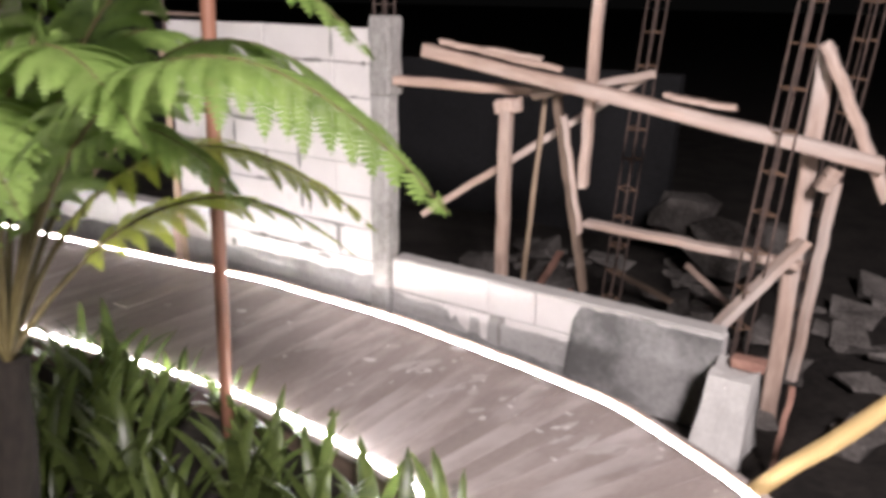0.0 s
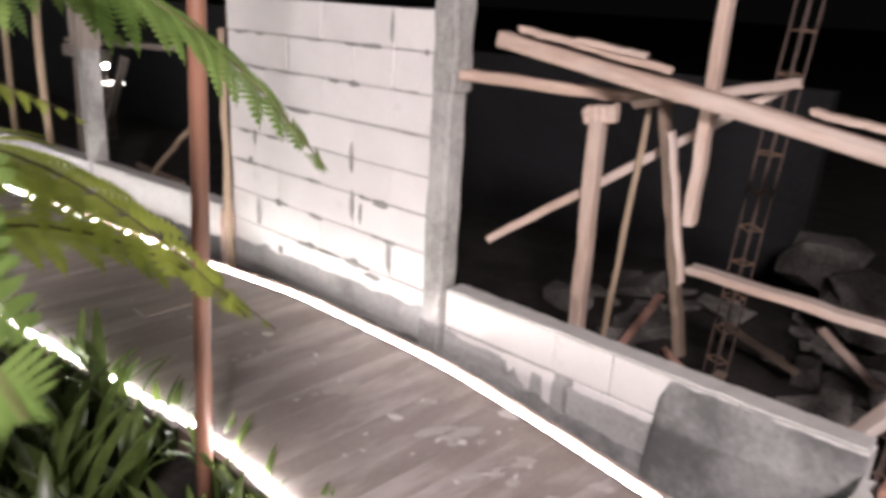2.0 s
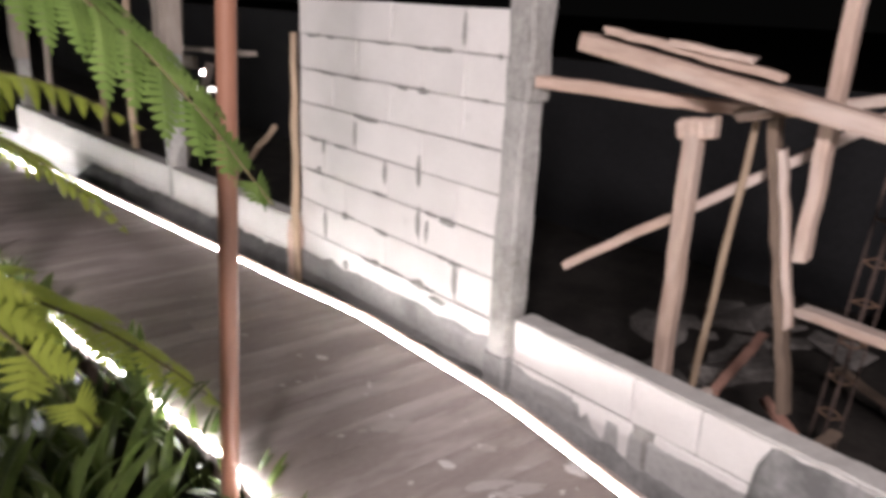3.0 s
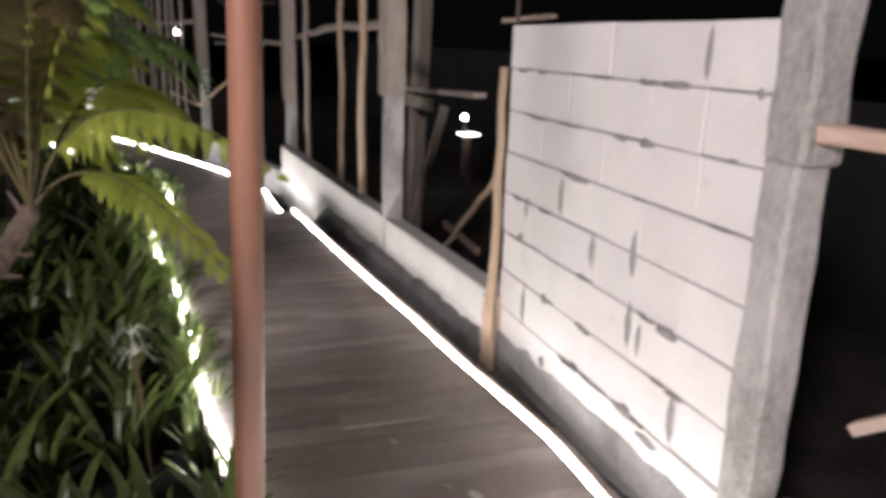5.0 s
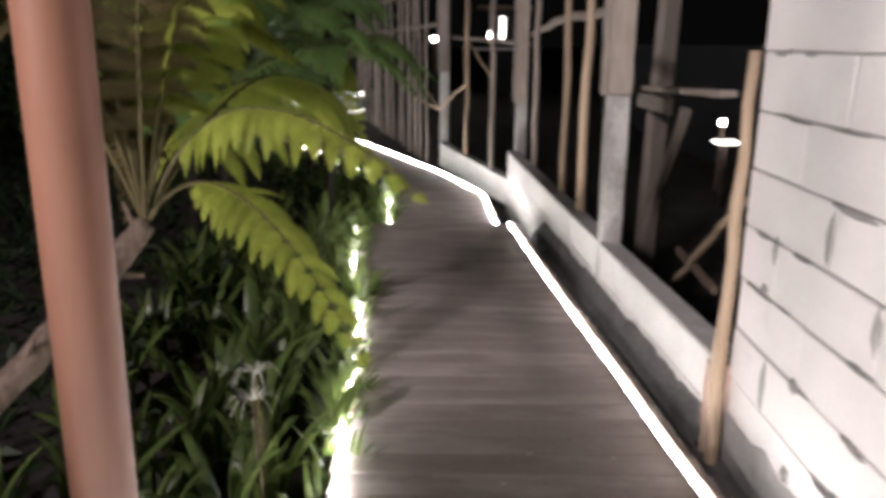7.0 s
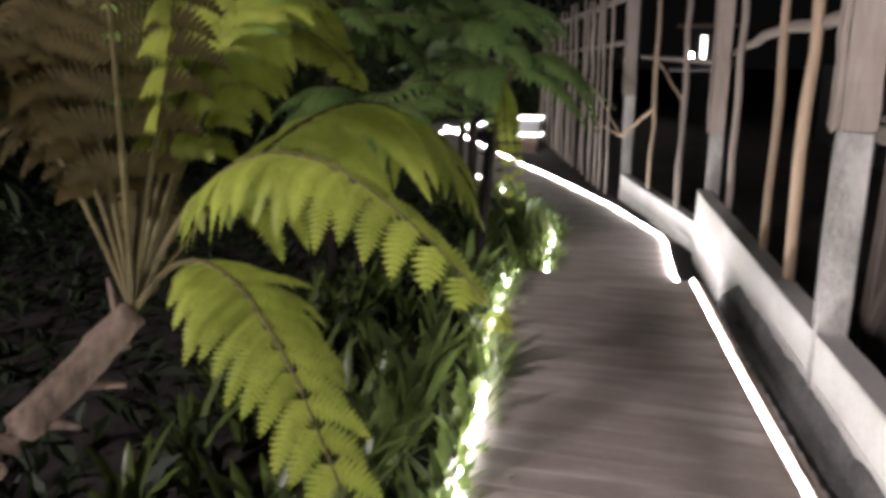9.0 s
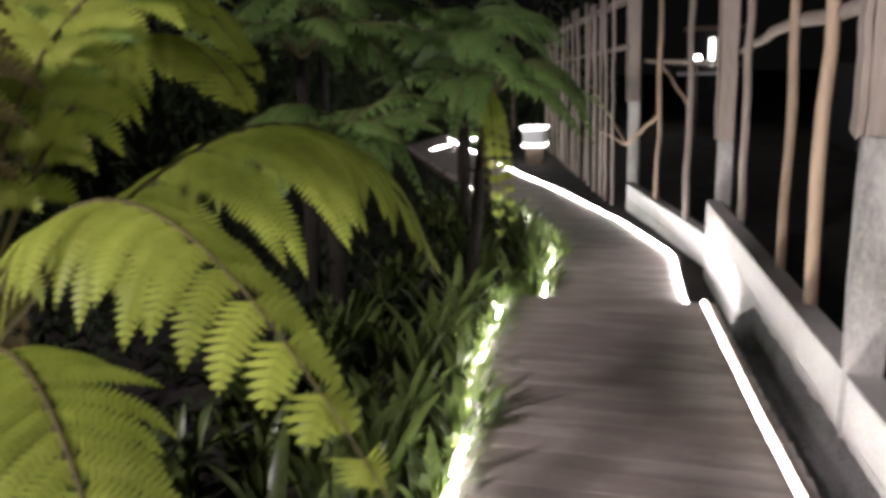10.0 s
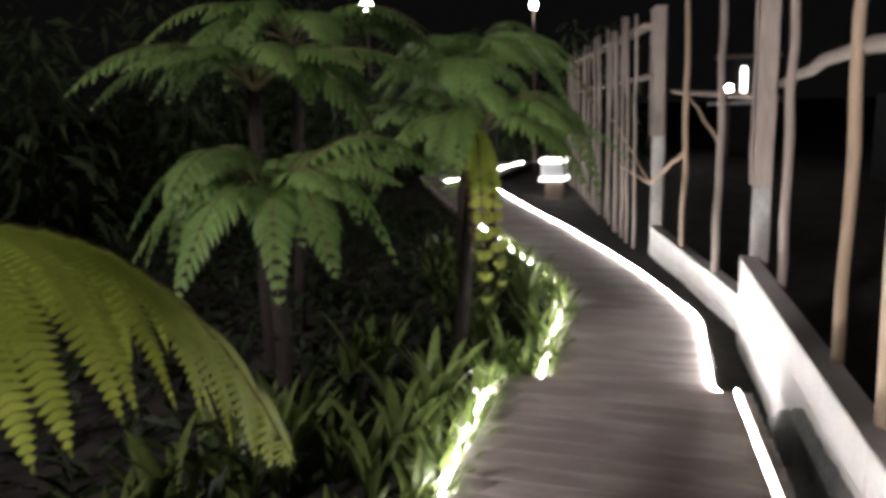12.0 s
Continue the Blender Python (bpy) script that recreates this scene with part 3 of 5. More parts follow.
def footing(wl, length, ang, origin, high, seed, fade=0.0):
    """Dark mortar footing with a ragged top along a long wall."""
    rng = random.Random(seed)
    b = bmesh.new()
    n = int(length / 0.05)
    prev = None
    for i in range(n + 1):
        px = length * i / n
        wx = origin[0] + math.cos(radians(ang)) * px
        zt = deck_z(wx) + high - fade * max(0.0, px / length - 0.6) / 0.1 + 0.035 * noise.noise((px * 5, seed, 0)) + 0.02 * noise.noise((px * 22, seed, 3))
        cur = [b.verts.new((px, 0.003, zt)), b.verts.new((px, 0.018, zt - 0.015)), b.verts.new((px, 0.03, zt - 0.15)), b.verts.new((px, 0.05, -0.7))]
        if prev:
            for k in range(3):
                b.faces.new((prev[k], cur[k], cur[k + 1], prev[k + 1]))
        prev = cur
    o = obj("footing", b, M_FOOT, wl, smooth=True)
    return o


footing(wall1, len1, ang1, W1A, 0.13, 3, 0.24)
footing(wall2, len2, ang2, W2A, -0.3, 4)


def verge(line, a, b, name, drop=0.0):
    """Dark sheet added to fill the open gap between the deck's edge and the wall."""
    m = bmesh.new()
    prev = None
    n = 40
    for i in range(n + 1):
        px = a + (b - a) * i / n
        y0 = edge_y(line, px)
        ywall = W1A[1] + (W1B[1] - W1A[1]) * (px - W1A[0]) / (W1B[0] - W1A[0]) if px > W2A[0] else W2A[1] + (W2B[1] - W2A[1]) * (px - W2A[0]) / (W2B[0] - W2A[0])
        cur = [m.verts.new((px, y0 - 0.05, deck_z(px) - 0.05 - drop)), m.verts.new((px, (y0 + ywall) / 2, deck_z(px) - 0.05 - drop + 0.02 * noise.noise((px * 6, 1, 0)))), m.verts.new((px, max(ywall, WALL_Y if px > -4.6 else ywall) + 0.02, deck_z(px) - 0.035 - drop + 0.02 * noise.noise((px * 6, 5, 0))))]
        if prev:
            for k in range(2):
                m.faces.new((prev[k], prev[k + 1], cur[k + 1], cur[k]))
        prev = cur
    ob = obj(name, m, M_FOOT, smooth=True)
    tagged(ob, "dark rough sheet added to fill the gap between boardwalk and wall", "verge", kind="structure")


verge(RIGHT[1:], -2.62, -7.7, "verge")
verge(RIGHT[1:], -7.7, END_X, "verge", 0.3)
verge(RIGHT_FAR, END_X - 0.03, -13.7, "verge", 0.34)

# mortar drips on the deck
rng = random.Random(91)
for k in range(46):
    near = k < 26
    px, py = (rng.gauss(-1.45, 0.5), rng.gauss(2.95, 0.2)) if near else (rng.uniform(-4.5, -1.6), rng.uniform(2.75, 3.42))
    r0 = edge_y(RIGHT[1:], px)
    if r0 is None or py > r0 - 0.06:
        continue
    s = rng.uniform(0.004, 0.012) * (1 + 1.6 * (rng.random() < 0.12))
    lean, long = rng.uniform(0, 180), rng.uniform(1.0, 2.6)
    m = bmesh.new()
    rim = [m.verts.new((math.cos(q * math.tau / 9) * s * rng.uniform(0.6, 1.3), math.sin(q * math.tau / 9) * s * rng.uniform(0.6, 1.3), 0.0005)) for q in range(9)]
    mid = m.verts.new((0, 0, 0.004))
    for q in range(9):
        m.faces.new((rim[q], rim[(q + 1) % 9], mid))
    o = obj("mortar_splat", m, M_BLOCK, deck, smooth=True)
    o.matrix_world = pose(px, py, deck_z(px) + 0.003, 0, -2.6, 0) @ pose(0, 0, 0, 0, 0, lean) @ Matrix.Diagonal((long, 1, 1, 1))

# trodden cement smears on the deck
rng = random.Random(92)
for k in range(26):
    px, py = (rng.gauss(-2.0, 0.28), rng.gauss(3.12, 0.12)) if k < 14 else (rng.gauss(-1.1, 0.35), rng.gauss(2.85, 0.16))
    r0 = edge_y(RIGHT[1:], px)
    if r0 is None or py > r0 - 0.1:
        continue
    s = rng.uniform(0.012, 0.04)
    m = bmesh.new()
    rim = [m.verts.new((math.cos(q * math.tau / 13) * s * rng.uniform(0.4, 1.3), math.sin(q * math.tau / 13) * s * rng.uniform(0.4, 1.3), 0.0004)) for q in range(13)]
    mid = m.verts.new((0, 0, 0.002))
    for q in range(13):
        m.faces.new((rim[q], rim[(q + 1) % 13], mid))
    o = obj("cement_smear", m, M_DECKSMEAR, deck, smooth=True)
    o.matrix_world = pose(px, py, deck_z(px) + 0.003, 0, -2.6, rng.uniform(40, 85)) @ Matrix.Diagonal((rng.uniform(1.2, 2.8), 1, 1, 1))

# ---- timber of the building site ----
G = "scaffold timber of the building site"
board("timber_beam", (-2.53, 3.82, 1.69), (-0.2, 4.16, 1.27), 0.11, 0.07, M_TIMBER, 1, "rough sawn timber beam sloping over the site posts", "beam", G)
board("timber_batten", (-2.42, 3.81, 1.74), (-1.75, 3.93, 1.62), 0.05, 0.03, M_TIMBER, 2, "short split batten lying on the sloping beam", "batten", G)
board("timber_offcut", (-2.15, 3.85, 1.71), (-1.85, 3.9, 1.67), 0.06, 0.025, M_TIMBER, 3, "timber offcut lying on the sloping beam", "batten", G)
board("timber_offcut", (-1.2, 4.02, 1.52), (-0.86, 4.07, 1.48), 0.09, 0.025, M_TIMBER, 4, "splintered board end lying on the sloping beam", "batten", G)
board("timber_rail", (-2.68, 3.70, 1.52), (-1.93, 4.16, 1.47), 0.08, 0.05, M_TIMBER, 5, "grey timber rail fixed to the concrete column", "rail", G)
board("timber_rail", (-1.98, 4.1, 1.45), (-1.35, 4.3, 1.6), 0.07, 0.04, M_TIMBER, 6, "short timber rail behind the sloping beam", "rail", G)
board("timber_post", (-2.07, 4.0, -0.25), (-2.09, 4.0, 1.38), 0.068, 0.07, M_TIMBER, 7, "squared timber post standing behind the low wall", "post", G)
board("timber_cleat", (-2.15, 4.0, 1.38), (-2.0, 4.0, 1.41), 0.06, 0.08, M_TIMBER, 8, "short timber cleat on top of the post", "batten", G)
pole("bamboo_prop", (-2.0, 4.06, -0.25), (-1.9, 4.1, 1.44), 0.016, 0.013, M_POLE, 9, "thin bamboo prop leaning under the rail", "prop", G, nodes=2, wobble=0.003)
board("dark_prop", (-1.82, 4.08, 1.46), (-1.58, 4.1, 0.35), 0.07, 0.04, M_DARKTIMBER, 10, "dark wet timber prop leaning under the beam", "prop", G)
board("dark_prop", (-1.76, 4.05, 1.36), (-1.62, 4.08, 0.7), 0.045, 0.03, M_TIMBER, 11, "split board nailed to the dark prop", "prop", G)
board("timber_upright", (-1.62, 4.06, 0.98), (-1.6, 4.06, 2.6), 0.065, 0.05, M_TIMBER, 12, "tall timber upright nailed behind the sloping beam", "post", G)
board("timber_brace", (-2.62, 3.95, 0.68), (-1.38, 4.35, 1.6), 0.05, 0.04, M_TIMBER, 13, "diagonal timber brace crossing behind the posts", "brace", G)
board("timber_rail", (-1.68, 4.3, 0.7), (-0.46, 4.15, 0.72), 0.085, 0.04, M_TIMBER, 14, "long low timber rail between the site posts", "rail", G)
board("timber_post", (-0.5, 4.18, -0.25), (-0.53, 4.3, 1.78), 0.085, 0.06, M_TIMBER, 15, "broad timber post at the end of the site frame", "post", G)
board("timber_batten", (-0.41, 4.14, 0.1), (-0.38, 4.2, 1.15), 0.05, 0.035, M_TIMBER, 16, "split batten nailed beside the broad post", "batten", G)
board("timber_brace", (-0.53, 4.22, 1.8), (-0.15, 4.2, 1.1), 0.085, 0.05, M_TIMBER, 17, "timber brace leaning from the head of the broad post", "brace", G)
board("timber_brace", (-0.84, 3.83, 0.3), (-0.46, 4.12, 0.86), 0.085, 0.04, M_TIMBER, 18, "timber brace propped on the low wall", "brace", G)
board("timber_cleat", (-0.43, 4.12, 1.12), (-0.39, 4.14, 1.22), 0.07, 0.07, M_TIMBER, 19, "timber block nailed to the broad post", "batten", G)
pole("peeled_pole", (-0.44, 2.84, 0.1), (0.42, 2.93, 1.25), 0.034, 0.03, M_YELLOW, 20, "peeled yellow pole leaning across the corner of the boardwalk", "pole", wobble=0.006)
board("red_stake", (-0.36, 3.3, -0.1), (-0.33, 3.3, 0.46), 0.03, 0.025, M_BRICK, 21, "thin reddish timber stake in the soil", "stake")


def rebar_cage(a, b, wide, seed, label):
    """Four bars and their ties, as tied for a column."""
    cage = empty("rebar_cage", a)
    m, length = align(a, b)
    cage.matrix_world = m @ Matrix.Translation((0, 0, -length / 2))
    tagged(cage, label, "rebar cage", "rebar cages")
    rng = random.Random(seed)
    h = wide / 2
    for sx, sy in ((-h, -h), (h, -h), (h, h), (-h, h)):
        bm = bmesh.new()
        add_stick(bm, (sx, sy, 0), (sx, sy, length), 0.006, 0.006, rng, 6, 8, 0.003, 0.03)
        o = obj("bar", bm, M_STEEL, cage, smooth=True)
    z = 0.1
    while z < length:
        bm = bmesh.new()
        for p, q in (((-h, -h), (h, -h)), ((h, -h), (h, h)), ((h, h), (-h, h)), ((-h, h), (-h, -h))):
            add_stick(bm, (*p, z + rng.uniform(-0.01, 0.01)), (*q, z + rng.uniform(-0.01, 0.01)), 0.0045, 0.0045, rng, 5, 1, 0, 0)
        obj("tie", bm, M_TIE, cage)
        z += 0.2
    return cage


rebar_cage((-0.72, 3.95, -0.3), (-0.56, 4.12, 2.7), 0.085, 1, "tall rusty rebar cage leaning behind the timber frame")
rebar_cage((-1.72, 4.95, -0.3), (-1.5, 4.85, 2.8), 0.085, 2, "tall rusty rebar cage further back on the site")
rebar_cage((-0.55, 5.0, -0.3), (-0.36, 4.9, 2.8), 0.085, 3, "tall rusty rebar cage behind the broad post")

# grey shed wall and sacks in the dark behind the frame
shed = empty("site_wall")
tagged(shed, "wall at the back of the building site, painted near-black to look unlit", "wall", kind="structure")
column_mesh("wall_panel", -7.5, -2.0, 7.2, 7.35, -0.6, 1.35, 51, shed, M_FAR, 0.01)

rng = random.Random(77)


def rubble_piece(x, y, z, s, seed, material, name, label, flat=0.5):
    r = random.Random(seed)
    bm = bmesh.new()
    if name == "broken_slab":
        add_box(bm, (s * 2, s * r.uniform(0.9, 1.6), s * r.uniform(0.25, 0.7)), Matrix(), s * 0.05, s * 0.25, r)
    else:
        bmesh.ops.create_icosphere(bm, subdivisions=2, radius=1)
    for v in bm.verts if name != "broken_slab" else ():
        k = 1 + 0.35 * noise.noise(v.co * 1.3 + Vector((seed, 0, 0)))
        v.co = Vector((round(v.co.x * 2.2) / 2.2 * 0.5 + v.co.x * 0.5, v.co.y, round(v.co.z * 2) / 2 * 0.5 + v.co.z * 0.5)) * k
        v.co = Vector((v.co.x * s, v.co.y * s * r.uniform(0.6, 1), v.co.z * s * flat))
    ob = obj(name, bm, material)
    ob.matrix_world = pose(x, y, z, r.uniform(-16, 16), r.uniform(-16, 16), r.uniform(0, 360))
    return tagged(ob, label, "rubble", "rubble of the building site")


for k in range(90):
    px, py = rng.uniform(-3.2, 0.8), rng.uniform(4.0, 6.6)
    s = rng.uniform(0.04, 0.2)
    rubble_piece(px, py, ground_z(px, py) - 0.18 + s * 0.25, s, k, M_RUBBLE, "broken_slab", "broken lump of grey concrete lying on the soil")
for k in range(9):
    px, py = rng.uniform(-2.3, -0.3), rng.uniform(4.1, 5.4)
    ang = rng.uniform(0, math.pi)
    h = 0.28 * rng.uniform(0.6, 1.2)
    z = ground_z(px, py) + 0.0
    board("timber_scrap", (px - math.cos(ang) * h, py - math.sin(ang) * h, z + rng.uniform(-0.05, 0.02)), (px + math.cos(ang) * h, py + math.sin(ang) * h, z + rng.uniform(0.05, 0.25)), 0.05, 0.03, rng.choice((M_TIMBER, M_DARKTIMBER, M_BRICK)), k, "timber scrap lying among the rubble", "scrap", "timber scraps among the rubble")
for k, (px, py, z) in enumerate([(-1.6, 6.3, 0.3), (-1.2, 6.1, 0.15), (-0.9, 6.4, 0.1)]):
    rubble_piece(px, py, z, 0.33, 200 + k, M_RUBBLE, "cement_sack", "slumped pale cement sack on the heap", 0.6)

# ---- columns and poles of the fence ----


def clad_column(x, y, z0, z1, wide, seed, clad_from, label):
    c = empty("clad_column", (x, y, z0))
    tagged(c, label, "column", "concrete columns along the low wall")
    c.matrix_world = pose(x, y, z0, 0, 0, -6)
    b = bmesh.new()
    h = z1 - z0
    add_box(b, (wide, wide, h), pose(0, 0, h / 2), 0.008)
    bmesh.ops.subdivide_edges(b, edges=[e for e in b.edges if e.calc_length() > 0.3], cuts=16, use_grid_fill=True)
    for v in b.verts:
        v.co += noise.noise_vector((v.co.x * 9 + seed, v.co.y * 9, v.co.z * 5)) * 0.005
    obj("shaft", b, M_CONCRETE, c)
    r = random.Random(seed)
    for sx, sy, w, t in ((0, -1, wide + 0.06, 0.025), (1, 0, 0.025, wide), (-1, 0, 0.025, wide)):
        bb = bmesh.new()
        off = wide / 2 + 0.017
        add_plank(bb, (0, 0, 0), (0, 0, h - clad_from + r.uniform(-0.06, 0.06)), w, t, r)
        o = obj("formwork_board", bb, M_GREYPOLE, c)
        o.location = (sx * off, sy * off, clad_from)
    return c


clad_column(-6.33, 3.55, -0.4, 2.6, 0.135, 1, 1.75, "grey concrete column with formwork boards still on its upper half")
clad_column(-10.29, 3.34, -0.6, 2.7, 0.13, 2, 1.6, "grey concrete column with formwork boards at the wall's end")
clad_column(-13.92, 2.45, -0.7, 2.7, 0.15, 3, 1.9, "grey concrete column with a forked branch against it")

GP = "upright poles of the fence"
POSTS = [(-7.15, 3.53, 0.036, 1), (-7.85, 3.47, 0.03, 1), (-9.4, 3.39, 0.033, 0), (-11.2, 3.06, 0.035, 0), (-12.37, 2.76, 0.03, 1)]
for k, (px, py, r, warm) in enumerate(POSTS):
    pole("fence_pole", (px, py, -0.5), (px + 0.05 * math.sin(k * 2.1), py, 2.75), r, r * 0.85, M_POLE if warm else M_GREYPOLE, 60 + k,
         "crooked peeled pole standing upright behind the low wall", "pole", GP, bend=0.03 * math.cos(k * 1.7), wobble=0.012, rings=12)
rng = random.Random(31)
px, py = -14.1, 2.15
for k in range(17):
    r = rng.uniform(0.026, 0.042)
    pole("fence_pole", (px, py, -0.6), (px + rng.uniform(-0.08, 0.08), py + rng.uniform(-0.05, 0.05), 2.62 + rng.uniform(-0.1, 0.1)), r, r * 0.85, M_GREYPOLE, 90 + k,
         "weathered grey pole standing upright in the fence", "pole", GP, bend=rng.uniform(-0.03, 0.03), wobble=0.01)
    d = rng.uniform(0.42, 0.62)
    px, py = px - d * 0.97, py - d * 0.25
pole("fence_rail", (-6.5, 3.61, 1.83), (-10.4, 3.42, 1.7), 0.035, 0.03, M_GREYPOLE, 140, "crooked grey rail tied across the fence poles", "rail", bend=0.05, wobble=0.015)
pole("fence_rail", (-10.3, 3.42, 1.62), (-14.1, 2.53, 1.72), 0.03, 0.025, M_GREYPOLE, 141, "thin grey rail tied across the fence poles", "rail")
pole("fence_rail", (-13.8, 2.35, 1.9), (-22.5, 0.1, 1.85), 0.035, 0.03, M_GREYPOLE, 142, "long grey rail along the far fence", "rail")
vee = empty("forked_branch", (-13.84, 2.37, 0.64))
tagged(vee, "pale forked branch propped against the column", "branch")
for k, (q, rr) in enumerate([((-13.1, 2.78, 1.07), 0.024), ((-14.9, 1.9, 0.76), 0.018), ((-15.1, 1.77, 1.39), 0.014)]):
    o = pole("prong", (-13.85, 2.36, 0.62), q, rr * 1.2, rr, M_POLE, 150 + k, "", "", parent=vee)
    o.matrix_world = Matrix.Translation(-Vector(vee.location)) @ o.matrix_world
pole("loose_stick", (-12.02, 3.1, 1.18), (-13.1, 2.77, 1.7), 0.02, 0.017, M_POLE, 160, "loose stick wedged between the fence poles", "stick")

board("fence_plank", (-13.8, 2.35, 2.5), (-21.5, 0.3, 2.45), 0.04, 0.2, M_GREYPOLE, 143, "weathered plank nailed along the top of the far fence", "plank", roll=90)
# timber frame seen between the column and the block wall
board("timber_post", (-8.3, 4.26, -0.6), (-8.15, 4.32, 2.5), 0.17, 0.1, M_GREYPOLE, 170, "thick weathered post of the scaffold", "post", G)
board("timber_rail", (-8.25, 4.14, 1.18), (-7.2, 4.1, 1.2), 0.11, 0.04, M_GREYPOLE, 171, "doubled scaffold board end", "rail", G, roll=90)
board("timber_rail", (-8.25, 4.19, 1.27), (-6.1, 4.1, 1.36), 0.09, 0.04, M_GREYPOLE, 172, "weathered scaffold board spanning the posts", "rail", G)
board("timber_brace", (-7.0, 4.15, 1.2), (-7.85, 4.05, -0.3), 0.07, 0.05, M_GREYPOLE, 173, "weathered diagonal brace of the scaffold", "brace", G)
pole("timber_brace", (-5.75, 4.12, 0.84), (-6.95, 4.1, -0.05), 0.025, 0.022, M_POLE, 174, "thin pole brace leaning to the block wall", "brace", G)
board("timber_rail", (-6.9, 4.15, 0.26), (-6.0, 4.1, 0.27), 0.04, 0.05, M_DARKTIMBER, 175, "dark low rail of the scaffold", "rail", G)
pole("wall_prop", (-4.51, 3.6, -0.05), (-4.635, 3.66, 1.6), 0.026, 0.02, M_POLE, 176, "bamboo prop leaning on the end of the block wall", "prop", nodes=3, wobble=0.006)
board("wall_prop", (-4.58, 3.63, -0.1), (-4.6, 3.64, 0.44), 0.1, 0.03, M_TIMBER, 177, "short timber board standing at the end of the block wall", "board")
pole("starter_bar", (-4.68, 3.72, 0.4), (-4.66, 3.72, 2.6), 0.007, 0.006, M_STEEL, 178, "thin steel bar standing beside the block wall", "rebar")
pole("starter_bar", (-4.74, 3.76, 0.4), (-4.72, 3.76, 2.6), 0.007, 0.006, M_STEEL, 179, "thin steel bar standing beside the block wall", "rebar")
board("timber_batten", (-5.0, 3.8, 1.83), (-4.3, 3.74, 1.835), 0.03, 0.02, M_TIMBER, 180, "thin batten laid over the top of the block wall", "batten")

# red-brown steel pole at the boardwalk's planted edge
pole("steel_pole", (-2.57, 2.24, -0.1), (-2.53, 2.33, 3.3), 0.029, 0.029, M_RED, 190, "red-brown painted steel pole standing in the plants", "pole", wobble=0.0, seg=20, rings=6)

# dark garden wall behind the fence
back = empty("wall_back")
tagged(back, "boundary wall behind the fence poles, painted near-black to look unlit", "wall", kind="structure")
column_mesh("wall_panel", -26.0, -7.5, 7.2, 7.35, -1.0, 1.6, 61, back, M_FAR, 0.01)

# ---- plants ----


def bez(a, c, b, t):
    return a * ((1 - t) ** 2) + c * (2 * t * (1 - t)) + b * (t * t)


